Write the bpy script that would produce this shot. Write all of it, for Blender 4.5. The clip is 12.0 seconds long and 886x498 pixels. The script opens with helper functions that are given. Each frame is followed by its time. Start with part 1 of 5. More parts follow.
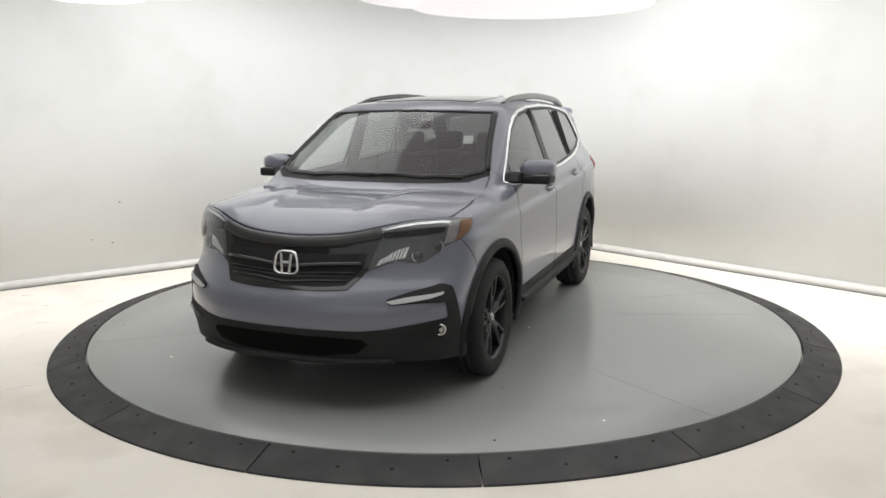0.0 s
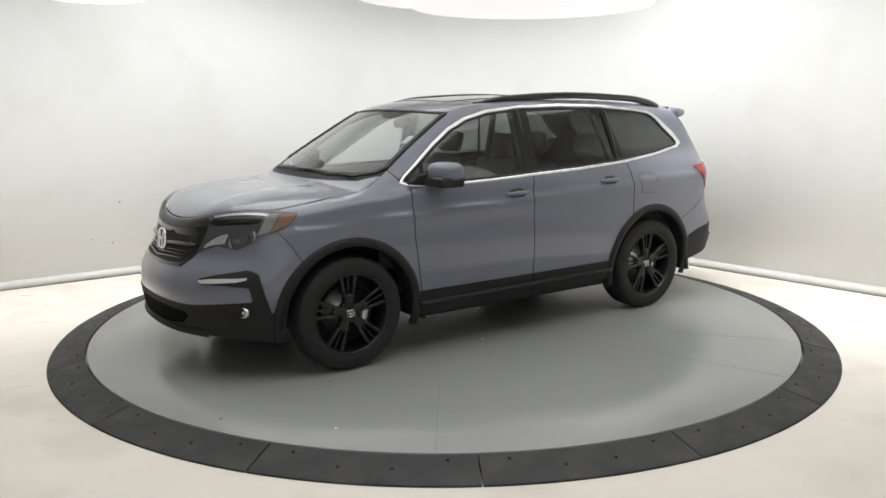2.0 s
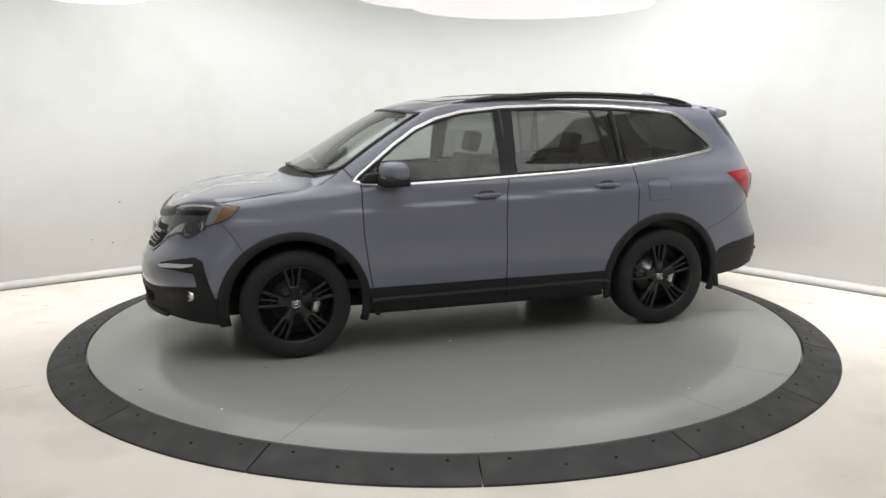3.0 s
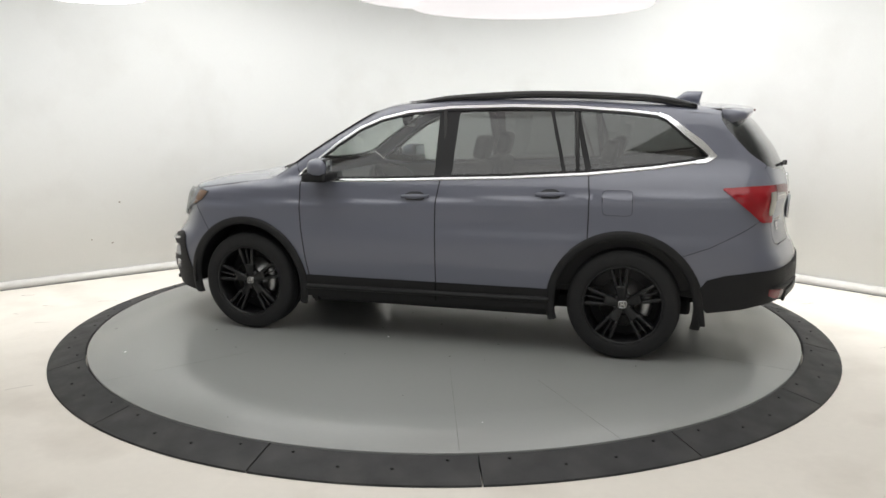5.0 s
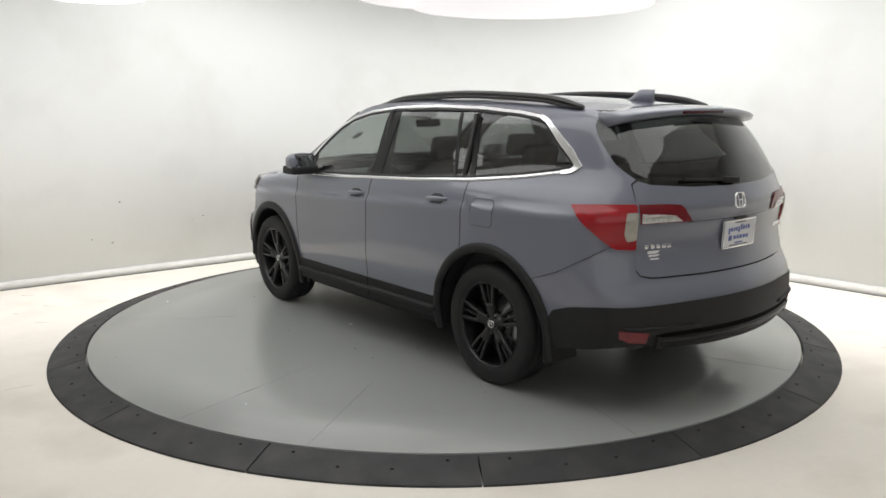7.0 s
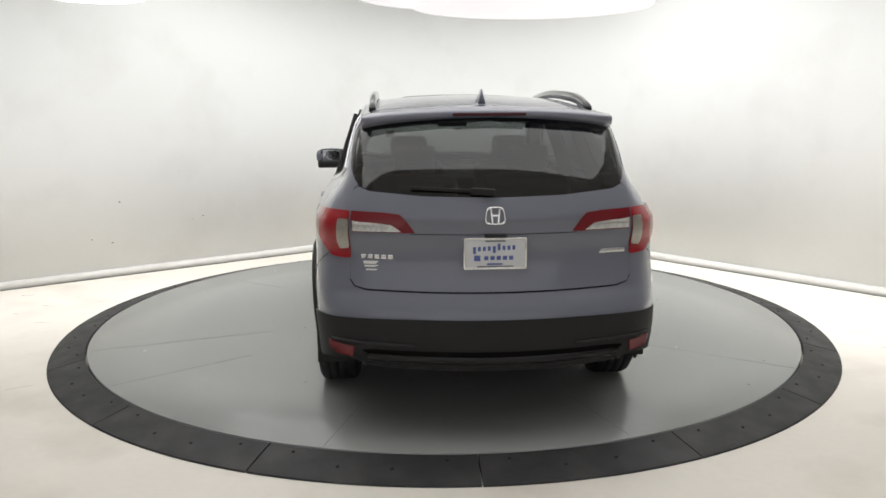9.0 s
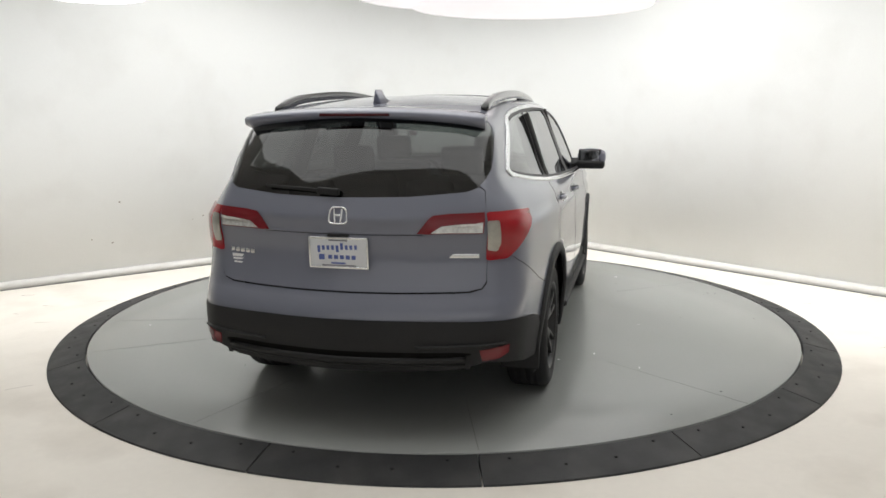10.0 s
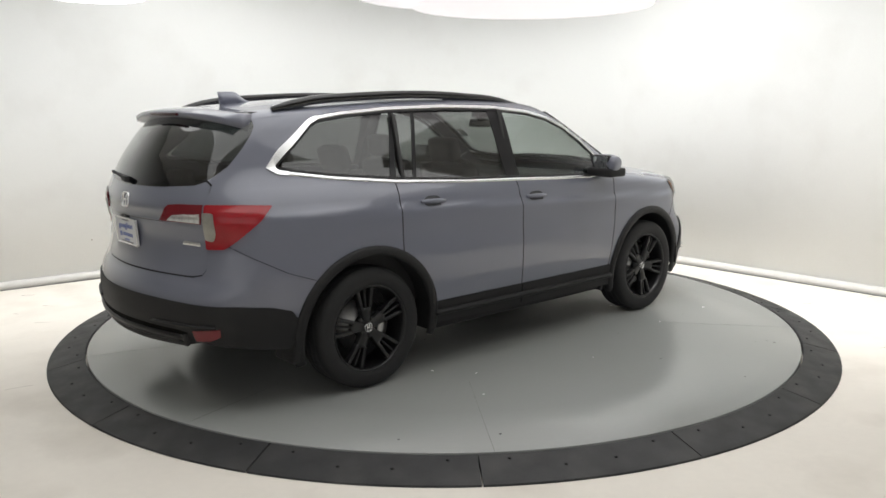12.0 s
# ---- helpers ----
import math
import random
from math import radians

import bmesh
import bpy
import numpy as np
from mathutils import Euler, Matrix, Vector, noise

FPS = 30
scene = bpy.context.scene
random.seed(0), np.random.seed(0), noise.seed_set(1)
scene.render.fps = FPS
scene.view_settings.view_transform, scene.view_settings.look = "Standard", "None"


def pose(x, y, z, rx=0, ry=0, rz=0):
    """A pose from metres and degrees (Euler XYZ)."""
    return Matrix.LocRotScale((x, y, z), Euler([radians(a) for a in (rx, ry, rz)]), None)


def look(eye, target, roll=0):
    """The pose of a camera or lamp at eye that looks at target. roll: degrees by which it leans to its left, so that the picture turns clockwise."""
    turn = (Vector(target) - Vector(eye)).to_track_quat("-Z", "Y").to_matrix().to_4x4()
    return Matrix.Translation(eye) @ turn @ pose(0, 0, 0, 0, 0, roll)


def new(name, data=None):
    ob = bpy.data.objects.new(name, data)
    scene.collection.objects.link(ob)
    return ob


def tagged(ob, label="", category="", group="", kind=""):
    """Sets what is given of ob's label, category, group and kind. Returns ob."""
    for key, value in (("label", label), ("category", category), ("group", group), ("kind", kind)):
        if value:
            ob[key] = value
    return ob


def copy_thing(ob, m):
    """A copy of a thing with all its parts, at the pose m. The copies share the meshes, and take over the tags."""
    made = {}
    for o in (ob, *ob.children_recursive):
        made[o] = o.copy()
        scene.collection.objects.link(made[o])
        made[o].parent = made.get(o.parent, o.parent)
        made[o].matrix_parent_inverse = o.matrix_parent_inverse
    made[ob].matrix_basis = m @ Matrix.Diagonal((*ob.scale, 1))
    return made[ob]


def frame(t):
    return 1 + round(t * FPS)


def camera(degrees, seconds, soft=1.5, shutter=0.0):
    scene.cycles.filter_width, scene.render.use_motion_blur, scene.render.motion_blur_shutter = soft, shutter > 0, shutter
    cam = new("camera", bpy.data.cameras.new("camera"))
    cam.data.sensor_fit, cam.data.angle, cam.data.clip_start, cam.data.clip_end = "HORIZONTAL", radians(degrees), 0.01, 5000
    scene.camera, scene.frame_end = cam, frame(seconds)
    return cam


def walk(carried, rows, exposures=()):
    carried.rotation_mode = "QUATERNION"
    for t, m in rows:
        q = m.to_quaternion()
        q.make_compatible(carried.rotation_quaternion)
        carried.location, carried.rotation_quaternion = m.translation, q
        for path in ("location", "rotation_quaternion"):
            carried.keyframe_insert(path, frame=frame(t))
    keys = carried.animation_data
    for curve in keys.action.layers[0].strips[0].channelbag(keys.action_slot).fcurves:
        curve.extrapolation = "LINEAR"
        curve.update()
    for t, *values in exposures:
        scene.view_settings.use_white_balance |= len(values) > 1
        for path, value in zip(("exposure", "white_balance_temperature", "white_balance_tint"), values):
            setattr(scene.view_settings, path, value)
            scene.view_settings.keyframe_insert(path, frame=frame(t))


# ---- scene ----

cam = camera(57.74, 12.0, soft=1.6)
EYE = (0.0, -6.492, 1.719)
walk(cam, [(0, look(EYE, (-0.00505, 0.0, 0.5385), -0.277)), (12, look(EYE, (-0.00505, 0.0, 0.5385), -0.277))],
     exposures=[(0, 0.0), (12, 0.0)])

# ---------------------------------------------------------------- light
FLOOR_Z = -0.059
world = bpy.data.worlds.new("studio_world")
world.use_nodes = True
world.node_tree.nodes["Background"].inputs[0].default_value = (1.0, 0.98, 0.96, 1)
world.node_tree.nodes["Background"].inputs[1].default_value = 0.02
scene.world = world


def area_lamp(name, x, y, z, tx, ty, tz, size, power, colour=(0.985, 0.99, 0.985), shape="DISK", size_y=None):
    lamp = bpy.data.lights.new(name, "AREA")
    lamp.shape, lamp.size, lamp.energy, lamp.color = shape, size, power, colour
    if size_y:
        lamp.size_y = size_y
    ob = new(name, lamp)
    ob.matrix_world = look((x, y, z), (tx, ty, tz))
    return ob


area_lamp("ceiling_lamp", 0.0, -0.9, 3.54, 0.0, -0.899, 0.0, 6.4, 160, shape="RECTANGLE", size_y=6.0)
# unseen fill lamp, added behind the camera to brighten surfaces facing it
area_lamp("camera_side_fill", 0.0, -7.9, 2.0, 0.0, 0.0, 1.3, 9.0, 32, shape="RECTANGLE", size_y=2.6)
# unseen strips added under the ceiling, 2.3 m before each wall, to brighten it: end, corner and foot
for foot_x, foot_y, nx, ny, ux, uy, share in ((-0.908, 3.675, -0.599, 0.801, -0.801, -0.599, 0.48), (1.644, 3.423, 0.744, 0.668, 0.668, -0.744, 0.64)):
    for along, aim, spread, watts, length in ((5.0, 0.2, 112, 46, 3.4), (0.9, 0.2, 112, 35, 3.4), (2.4, -1.4, 60, 32, 6.0)):
        wx, wy = foot_x + ux * along, foot_y + uy * along
        strip = area_lamp("wall_fill_lamp", wx - nx * 2.3, wy - ny * 2.3, 3.42, wx, wy, aim, length, watts * share, shape="RECTANGLE", size_y=0.45)
        strip.data.spread = radians(spread)


# ---------------------------------------------------------------- materials
def nodes_of(name):
    m = bpy.data.materials.new(name)
    m.use_nodes = True
    nt = m.node_tree
    return m, nt, nt.nodes["Principled BSDF"]


def surface(name, colour, rough=0.5, metal=0.0, coat=0.0, coat_rough=0.03, var=0.0, var_scale=3.0, fine=0.0,
            fine_scale=60.0, bump=0.0, bump_scale=200.0, rough_var=0.0, spec=0.5, stain=None, stain_scale=1.3, stain_amount=0.0):
    """A principled surface with broad and fine variation of tone, gloss and relief, in object metres."""
    m, nt, bsdf = nodes_of(name)
    N, L = nt.nodes, nt.links
    bsdf.inputs["Base Color"].default_value = (*colour, 1)
    bsdf.inputs["Roughness"].default_value = rough
    bsdf.inputs["Metallic"].default_value = metal
    bsdf.inputs["Coat Weight"].default_value = coat
    bsdf.inputs["Coat Roughness"].default_value = coat_rough
    bsdf.inputs["Specular IOR Level"].default_value = spec
    co = N.new("ShaderNodeTexCoord")

    def tex(scale, detail=4):
        n = N.new("ShaderNodeTexNoise")
        n.inputs["Scale"].default_value, n.inputs["Detail"].default_value = scale, detail
        L.new(co.outputs["Object"], n.inputs["Vector"])
        return n

    if var or fine or stain_amount:
        mixes = []
        if var:
            mixes.append((tex(var_scale), var))
        if fine:
            mixes.append((tex(fine_scale, 3), fine))
        value = None
        for n, amount in mixes:
            r = N.new("ShaderNodeMapRange")
            r.inputs["From Min"].default_value, r.inputs["From Max"].default_value = 0.25, 0.75
            r.inputs["To Min"].default_value, r.inputs["To Max"].default_value = 1 - amount, 1 + amount
            L.new(n.outputs["Fac"], r.inputs["Value"])
            if value is None:
                value = r.outputs[0]
            else:
                k = N.new("ShaderNodeMath")
                k.operation = "MULTIPLY"
                L.new(value, k.inputs[0]), L.new(r.outputs[0], k.inputs[1])
                value = k.outputs[0]
        src = N.new("ShaderNodeVectorMath")
        src.operation = "SCALE"
        src.inputs[0].default_value = colour
        if value is not None:
            L.new(value, src.inputs["Scale"])
        out = src.outputs[0]
        if stain_amount:
            n = tex(stain_scale, 6)
            r = N.new("ShaderNodeMapRange")
            r.inputs["From Min"].default_value, r.inputs["From Max"].default_value = 0.52, 0.75
            r.inputs["To Max"].default_value = stain_amount
            L.new(n.outputs["Fac"], r.inputs["Value"])
            mx = N.new("ShaderNodeMix")
            mx.data_type = "RGBA"
            mx.inputs["B"].default_value = (0, 0, 0, 1)
            mx.inputs[7].default_value = (*stain, 1)
            L.new(r.outputs[0], mx.inputs[0]), L.new(out, mx.inputs[6])
            out = mx.outputs[2]
        L.new(out, bsdf.inputs["Base Color"])
    if rough_var:
        n = tex(var_scale * 2.3, 5)
        r = N.new("ShaderNodeMapRange")
        r.inputs["From Min"].default_value, r.inputs["From Max"].default_value = 0.3, 0.7
        r.inputs["To Min"].default_value, r.inputs["To Max"].default_value = rough - rough_var, rough + rough_var
        L.new(n.outputs["Fac"], r.inputs["Value"]), L.new(r.outputs[0], bsdf.inputs["Roughness"])
    if bump:
        b = N.new("ShaderNodeBump")
        b.inputs["Strength"].default_value, b.inputs["Distance"].default_value = bump, 0.002
        n = tex(bump_scale, 3)
        L.new(n.outputs["Fac"], b.inputs["Height"]), L.new(b.outputs[0], bsdf.inputs["Normal"])
    return m


def tinted_glass(name, tint, gloss=0.85, least=0.07):
    """Thin glass: tinted see-through with a mirror sheen that grows at a slant."""
    m, nt, bsdf = nodes_of(name)
    N, L = nt.nodes, nt.links
    N.remove(bsdf)
    clear, shine, mix, facing, power, scale = (N.new("ShaderNode" + k) for k in ("BsdfTransparent", "BsdfGlossy", "MixShader", "LayerWeight", "Math", "Math"))
    clear.inputs[0].default_value = (*tint, 1)
    shine.inputs["Color"].default_value = (gloss, gloss, gloss, 1)
    shine.inputs["Roughness"].default_value = 0.02
    facing.inputs["Blend"].default_value = 0.5
    power.operation, scale.operation = "POWER", "MULTIPLY_ADD"
    power.inputs[1].default_value, scale.inputs[1].default_value, scale.inputs[2].default_value = 4.0, 0.92, least
    L.new(facing.outputs["Facing"], power.inputs[0]), L.new(power.outputs[0], scale.inputs[0])
    L.new(scale.outputs[0], mix.inputs[0]), L.new(clear.outputs[0], mix.inputs[1]), L.new(shine.outputs[0], mix.inputs[2])
    L.new(mix.outputs[0], N["Material Output"].inputs["Surface"])
    return m


def glowing(name, colour, strength):
    m, nt, bsdf = nodes_of(name)
    bsdf.inputs["Base Color"].default_value = (*colour, 1)
    bsdf.inputs["Roughness"].default_value = 0.7
    bsdf.inputs["Emission Color"].default_value = (*colour, 1)
    bsdf.inputs["Emission Strength"].default_value = strength
    return m


WALL = surface("white_wall_paint", (0.86, 0.865, 0.85), 0.75, var=0.012, var_scale=0.9, fine=0.008, bump=0.12, bump_scale=90,
               stain=(0.70, 0.69, 0.655), stain_scale=1.5, stain_amount=0.30)
# unseen wall behind the camera; its grey is set for reflections on the car
BACKWALL = surface("grey_unseen_wall", (0.66, 0.66, 0.65), 0.8, var=0.03, var_scale=1.0, fine=0.01)
BASEB = surface("white_baseboard_paint", (0.69, 0.68, 0.655), 0.5, var=0.05, var_scale=5, fine=0.03, stain=(0.5, 0.48, 0.44), stain_scale=6, stain_amount=0.3)
FLOOR = surface("cream_floor_epoxy", (0.85, 0.80, 0.725), 0.55, var=0.03, var_scale=1.2, fine=0.015, fine_scale=25, rough_var=0.1,
                stain=(0.60, 0.545, 0.47), stain_scale=1.3, stain_amount=0.55, bump=0.1, bump_scale=60)
DISC = surface("grey_epoxy_deck", (0.322, 0.330, 0.321), 0.22, var=0.018, var_scale=0.9, fine=0.01, fine_scale=30)
SCUFF = surface("brown_grey_scuff", (0.34, 0.30, 0.26), 0.7, var=0.3, var_scale=12)
SEAM = surface("dirty_joint_line", (0.17, 0.17, 0.165), 0.7, var=0.3, var_scale=8)
RUBBER = surface("black_ramp_rubber", (0.024, 0.024, 0.025), 0.62, var=0.12, var_scale=3, fine=0.12, fine_scale=90, rough_var=0.08,
                 bump=0.25, bump_scale=300, stain=(0.06, 0.058, 0.055), stain_scale=3, stain_amount=0.5)
PAINT = surface("grey_blue_car_paint", (0.156, 0.165, 0.211), 0.38, metal=0.0, coat=0.95, coat_rough=0.04, fine=0.02, fine_scale=900, var=0.01)
CLAD = surface("black_textured_plastic", (0.015, 0.015, 0.016), 0.6, spec=0.35, var=0.08, fine=0.1, fine_scale=500, bump=0.2, bump_scale=900)
GLOSSBLACK = surface("gloss_black_trim", (0.008, 0.008, 0.009), 0.12, coat=0.5, fine=0.05, fine_scale=100)
SATIN = surface("satin_black_grille", (0.026, 0.026, 0.027), 0.40, spec=0.5, fine=0.05, fine_scale=150)
HEADREF = surface("bright_headlamp_reflector", (0.78, 0.78, 0.77), 0.25, metal=0.5, coat=0.4, var=0.25, var_scale=60, fine=0.15, fine_scale=200)
LAMPGREY = surface("grey_corner_lens", (0.25, 0.24, 0.245), 0.25, coat=0.4, var=0.15, var_scale=30, fine=0.1, fine_scale=150)
DARK = surface("dark_underbody", (0.012, 0.012, 0.013), 0.8, var=0.2, var_scale=6)
# near-black that carries the shade inside openings and joints
OPENING_BLACK = surface("black_opening_shade", (0.005, 0.005, 0.005), 0.9, spec=0.1, fine=0.2, fine_scale=120)
POST = surface("satin_black_post", (0.012, 0.012, 0.013), 0.38, spec=0.3, fine=0.05, fine_scale=150)
CHROME = surface("chrome", (0.86, 0.87, 0.88), 0.2, metal=1.0, fine=0.03, fine_scale=80)
TYRE = surface("tyre_rubber", (0.012, 0.012, 0.013), 0.75, var=0.1, fine=0.1, fine_scale=150, bump=0.3, bump_scale=400)
RIM = surface("gloss_black_alloy", (0.008, 0.008, 0.009), 0.36, metal=0.0, coat=0.08, fine=0.05, fine_scale=120)
STEEL = surface("brushed_brake_steel", (0.55, 0.55, 0.55), 0.35, metal=1.0, var=0.1, var_scale=20, fine=0.1)
RED = surface("red_lamp_plastic", (0.33, 0.009, 0.016), 0.14, coat=0.25, var=0.06, var_scale=20, fine=0.08, fine_scale=200)
DARKRED = surface("dark_red_lamp_plastic", (0.17, 0.008, 0.014), 0.25, coat=0.1, var=0.06, var_scale=20)
BRAKERED = surface("smoked_red_lens", (0.05, 0.005, 0.008), 0.25, spec=0.3, fine=0.05)
CLEARLAMP = surface("silver_lamp_reflector", (0.40, 0.385, 0.345), 0.28, metal=0.6, coat=0.5, var=0.15, var_scale=25, fine=0.08, fine_scale=120)
LIGHTBAR = surface("white_light_guide", (0.54, 0.545, 0.555), 0.2, coat=0.5, fine=0.05, fine_scale=100)
AMBER = surface("amber_reflector", (0.25, 0.14, 0.085), 0.25, coat=0.2, var=0.1, var_scale=30, fine=0.1, fine_scale=200)
LAMPDARK = surface("smoked_lamp_housing", (0.075, 0.077, 0.082), 0.25, coat=0.4, var=0.2, var_scale=30)
SEAT = surface("black_leather", (0.022, 0.021, 0.021), 0.5, var=0.15, var_scale=8, fine=0.12, fine_scale=200, bump=0.3, bump_scale=300)
PLATE = surface("white_plate_plastic", (0.72, 0.73, 0.75), 0.35, coat=0.4, var=0.03, var_scale=20)
INKBLUE = surface("blue_print", (0.10, 0.14, 0.38), 0.4, fine=0.05)
INKGREY = surface("grey_print", (0.22, 0.22, 0.24), 0.4, fine=0.05)
STICKER = surface("white_sticker", (0.78, 0.78, 0.78), 0.5, fine=0.03)
PINKFAB = glowing("pink_white_diffuser", (0.93, 0.89, 0.89), 0.77)
WHITEFAB = glowing("lit_white_diffuser", (1.0, 1.0, 1.0), 1.6)
CEIL = surface("white_ceiling_paint", (0.82, 0.82, 0.81), 0.8, var=0.02, fine=0.01)
GLASS_F = tinted_glass("light_tinted_glass", (0.58, 0.61, 0.60))
GLASS_R = tinted_glass("privacy_tinted_glass", (0.23, 0.245, 0.24), 0.9, 0.085)
GLASS_B = tinted_glass("dark_rear_glass", (0.13, 0.14, 0.14), 0.9, 0.07)
GLASS_W = tinted_glass("windscreen_glass", (0.72, 0.77, 0.75))
GLASS_L = tinted_glass("clear_lamp_cover", (0.93, 0.94, 0.95), 0.45, 0.03)
MIRRORG = surface("mirror_glass", (0.42, 0.43, 0.45), 0.03, metal=1.0)


# ---------------------------------------------------------------- mesh helpers
def link(name, bm, material, parent=None, label="", smooth=True):
    me = bpy.data.meshes.new(name)
    bm.to_mesh(me)
    bm.free()
    if smooth:
        me.polygons.foreach_set("use_smooth", [True] * len(me.polygons))
    me.materials.append(material)
    ob = new(name, me)
    if parent:
        ob.parent = parent
    if label:
        tagged(ob, label)
    return ob


def part(name, bm, material, parent, label="", smooth=True):
    return link(name, bm, material, parent, label, smooth)


def add_box(bm, x0, x1, y0, y1, z0, z1, bevel=0.0, m=None, segments=2):
    r = bmesh.ops.create_cube(bm, size=1)
    t = Matrix.Translation(((x0 + x1) / 2, (y0 + y1) / 2, (z0 + z1) / 2)) @ Matrix.Diagonal((x1 - x0, y1 - y0, z1 - z0, 1))
    bmesh.ops.transform(bm, matrix=t, verts=r["verts"])
    vs = r["verts"]
    if bevel:
        es = list({e for v in vs for e in v.link_edges})
        g = bmesh.ops.bevel(bm, geom=es, offset=bevel, segments=segments, affect="EDGES", profile=0.6)
        vs = list({v for f in g["faces"] for v in f.verts} | {v for v in vs if v.is_valid})
    if m is not None:
        bmesh.ops.transform(bm, matrix=m, verts=vs)
    return vs


def box(x0, x1, y0, y1, z0, z1, bevel=0.0, m=None):
    bm = bmesh.new()
    add_box(bm, x0, x1, y0, y1, z0, z1, bevel, m)
    return bm


def lathe(profile, steps, axis="z", closed=False):
    """Turns (radius, height) points round an axis."""
    bm = bmesh.new()
    rings = []
    for r, h in profile:
        ring = []
        for i in range(steps):
            a = 2 * math.pi * i / steps
            c, s = r * math.cos(a), r * math.sin(a)
            ring.append(bm.verts.new((c, s, h) if axis == "z" else (c, h, s)))
        rings.append(ring)
    pairs = list(zip(rings, rings[1:])) + ([(rings[-1], rings[0])] if closed else [])
    for a, b in pairs:
        for i in range(steps):
            j = (i + 1) % steps
            bm.faces.new((a[i], a[j], b[j], b[i]))
    bmesh.ops.recalc_face_normals(bm, faces=bm.faces)
    return bm


def prism(points, y0, y1, bevel=0.0):
    """An outline in x, z made solid between y0 and y1."""
    bm = bmesh.new()
    a = [bm.verts.new((x, y0, z)) for x, z in points]
    b = [bm.verts.new((x, y1, z)) for x, z in points]
    n = len(points)
    bm.faces.new(a), bm.faces.new(list(reversed(b)))
    for i in range(n):
        bm.faces.new((a[i], b[i], b[(i + 1) % n], a[(i + 1) % n]))
    bmesh.ops.recalc_face_normals(bm, faces=bm.faces)
    if bevel:
        bmesh.ops.bevel(bm, geom=list(bm.edges), offset=bevel, segments=2, affect="EDGES", profile=0.6)
    return bm


# ---------------------------------------------------------------- the room
def room_outline():
    """The walls' inner line: two straight walls that meet in a wide rounded corner, and a plain rest behind the camera."""
    left_n, right_n = Vector((-0.599, 0.801)), Vector((0.744, 0.668))
    dl, dr, r = 3.487, 3.510, 1.9
    ul, ur = Vector((0.801, 0.599)), Vector((0.668, -0.744))
    mat = Matrix(((left_n.x, left_n.y), (right_n.x, right_n.y)))
    centre = mat.inverted() @ Vector((dl - r, dr - r))
    a0, a1 = math.atan2(left_n.y, left_n.x), math.atan2(right_n.y, right_n.x)
    arc = [centre + Vector((math.cos(a0 + (a1 - a0) * i / 28), math.sin(a0 + (a1 - a0) * i / 28))) * r for i in range(29)]
    far_l = centre + left_n * r - ul * 9.5
    far_r = centre + right_n * r + ur * 9.5
    return [far_l] + arc + [far_r, Vector((4.9, -8.4)), Vector((-4.9, -8.4))]


def build_room():
    line = room_outline()
    n = len(line)

    def wall(name, pts, z0, z1, thick, mat, label, closed=False):
        bm = bmesh.new()
        k = len(pts)
        offs = []
        for i, p in enumerate(pts):
            a = pts[i - 1] if i or closed else p
            b = pts[(i + 1) % k] if i < k - 1 or closed else p
            d = (b - a).normalized()
            offs.append(Vector((-d.y, d.x)))
        cols = [[bm.verts.new((q.x, q.y, z)) for q, z in ((p, z0), (p, z1), (p + o * thick, z1), (p + o * thick, z0))] for p, o in zip(pts, offs)]
        for i in range(k if closed else k - 1):
            a, b = cols[i], cols[(i + 1) % k]
            for j in range(4):
                bm.faces.new((a[j], a[(j + 1) % 4], b[(j + 1) % 4], b[j]))
        if not closed:
            bm.faces.new(cols[0]), bm.faces.new(list(reversed(cols[-1])))
        bmesh.ops.recalc_face_normals(bm, faces=bm.faces)
        ob = link(name, bm, mat)
        ob.data.polygons.foreach_set("use_smooth", [abs(p.normal.z) < 0.5 for p in ob.data.polygons])
        tagged(ob, label, "wall", kind="structure")
        return ob

    wall("wall_cove", line[:31], FLOOR_Z - 0.1, 3.6, 0.12, WALL, "white painted studio wall with a wide rounded corner")
    wall("wall_back", [line[30], line[31], line[32], line[0]], FLOOR_Z - 0.1, 3.6, 0.12, BACKWALL, "unseen grey wall that closes the room behind the camera")
    base = wall("baseboard", [p for p in line[:31]], FLOOR_Z, FLOOR_Z + 0.085, -0.018, BASEB, "scuffed white baseboard along the studio wall")
    tagged(base, category="baseboard")
    joint = wall("trim", [p for p in line[:31]], FLOOR_Z, FLOOR_Z + 0.009, -0.024, SEAM, "dirty dark joint line at the foot of the baseboard")
    tagged(joint, category="trim")
    bm = bmesh.new()
    bm.faces.new([bm.verts.new((x, y, FLOOR_Z)) for x, y in ((-14, -12), (14, -12), (14, 9), (-14, 9))])
    tagged(link("floor", bm, FLOOR, smooth=False), "cream coated studio floor with scuff marks", "floor", kind="structure")
    bm = box(-12, 12, -10, 8, 3.6, 3.7)
    tagged(link("ceiling", bm, CEIL, smooth=False), "plain white studio ceiling", "ceiling", kind="structure")


build_room()


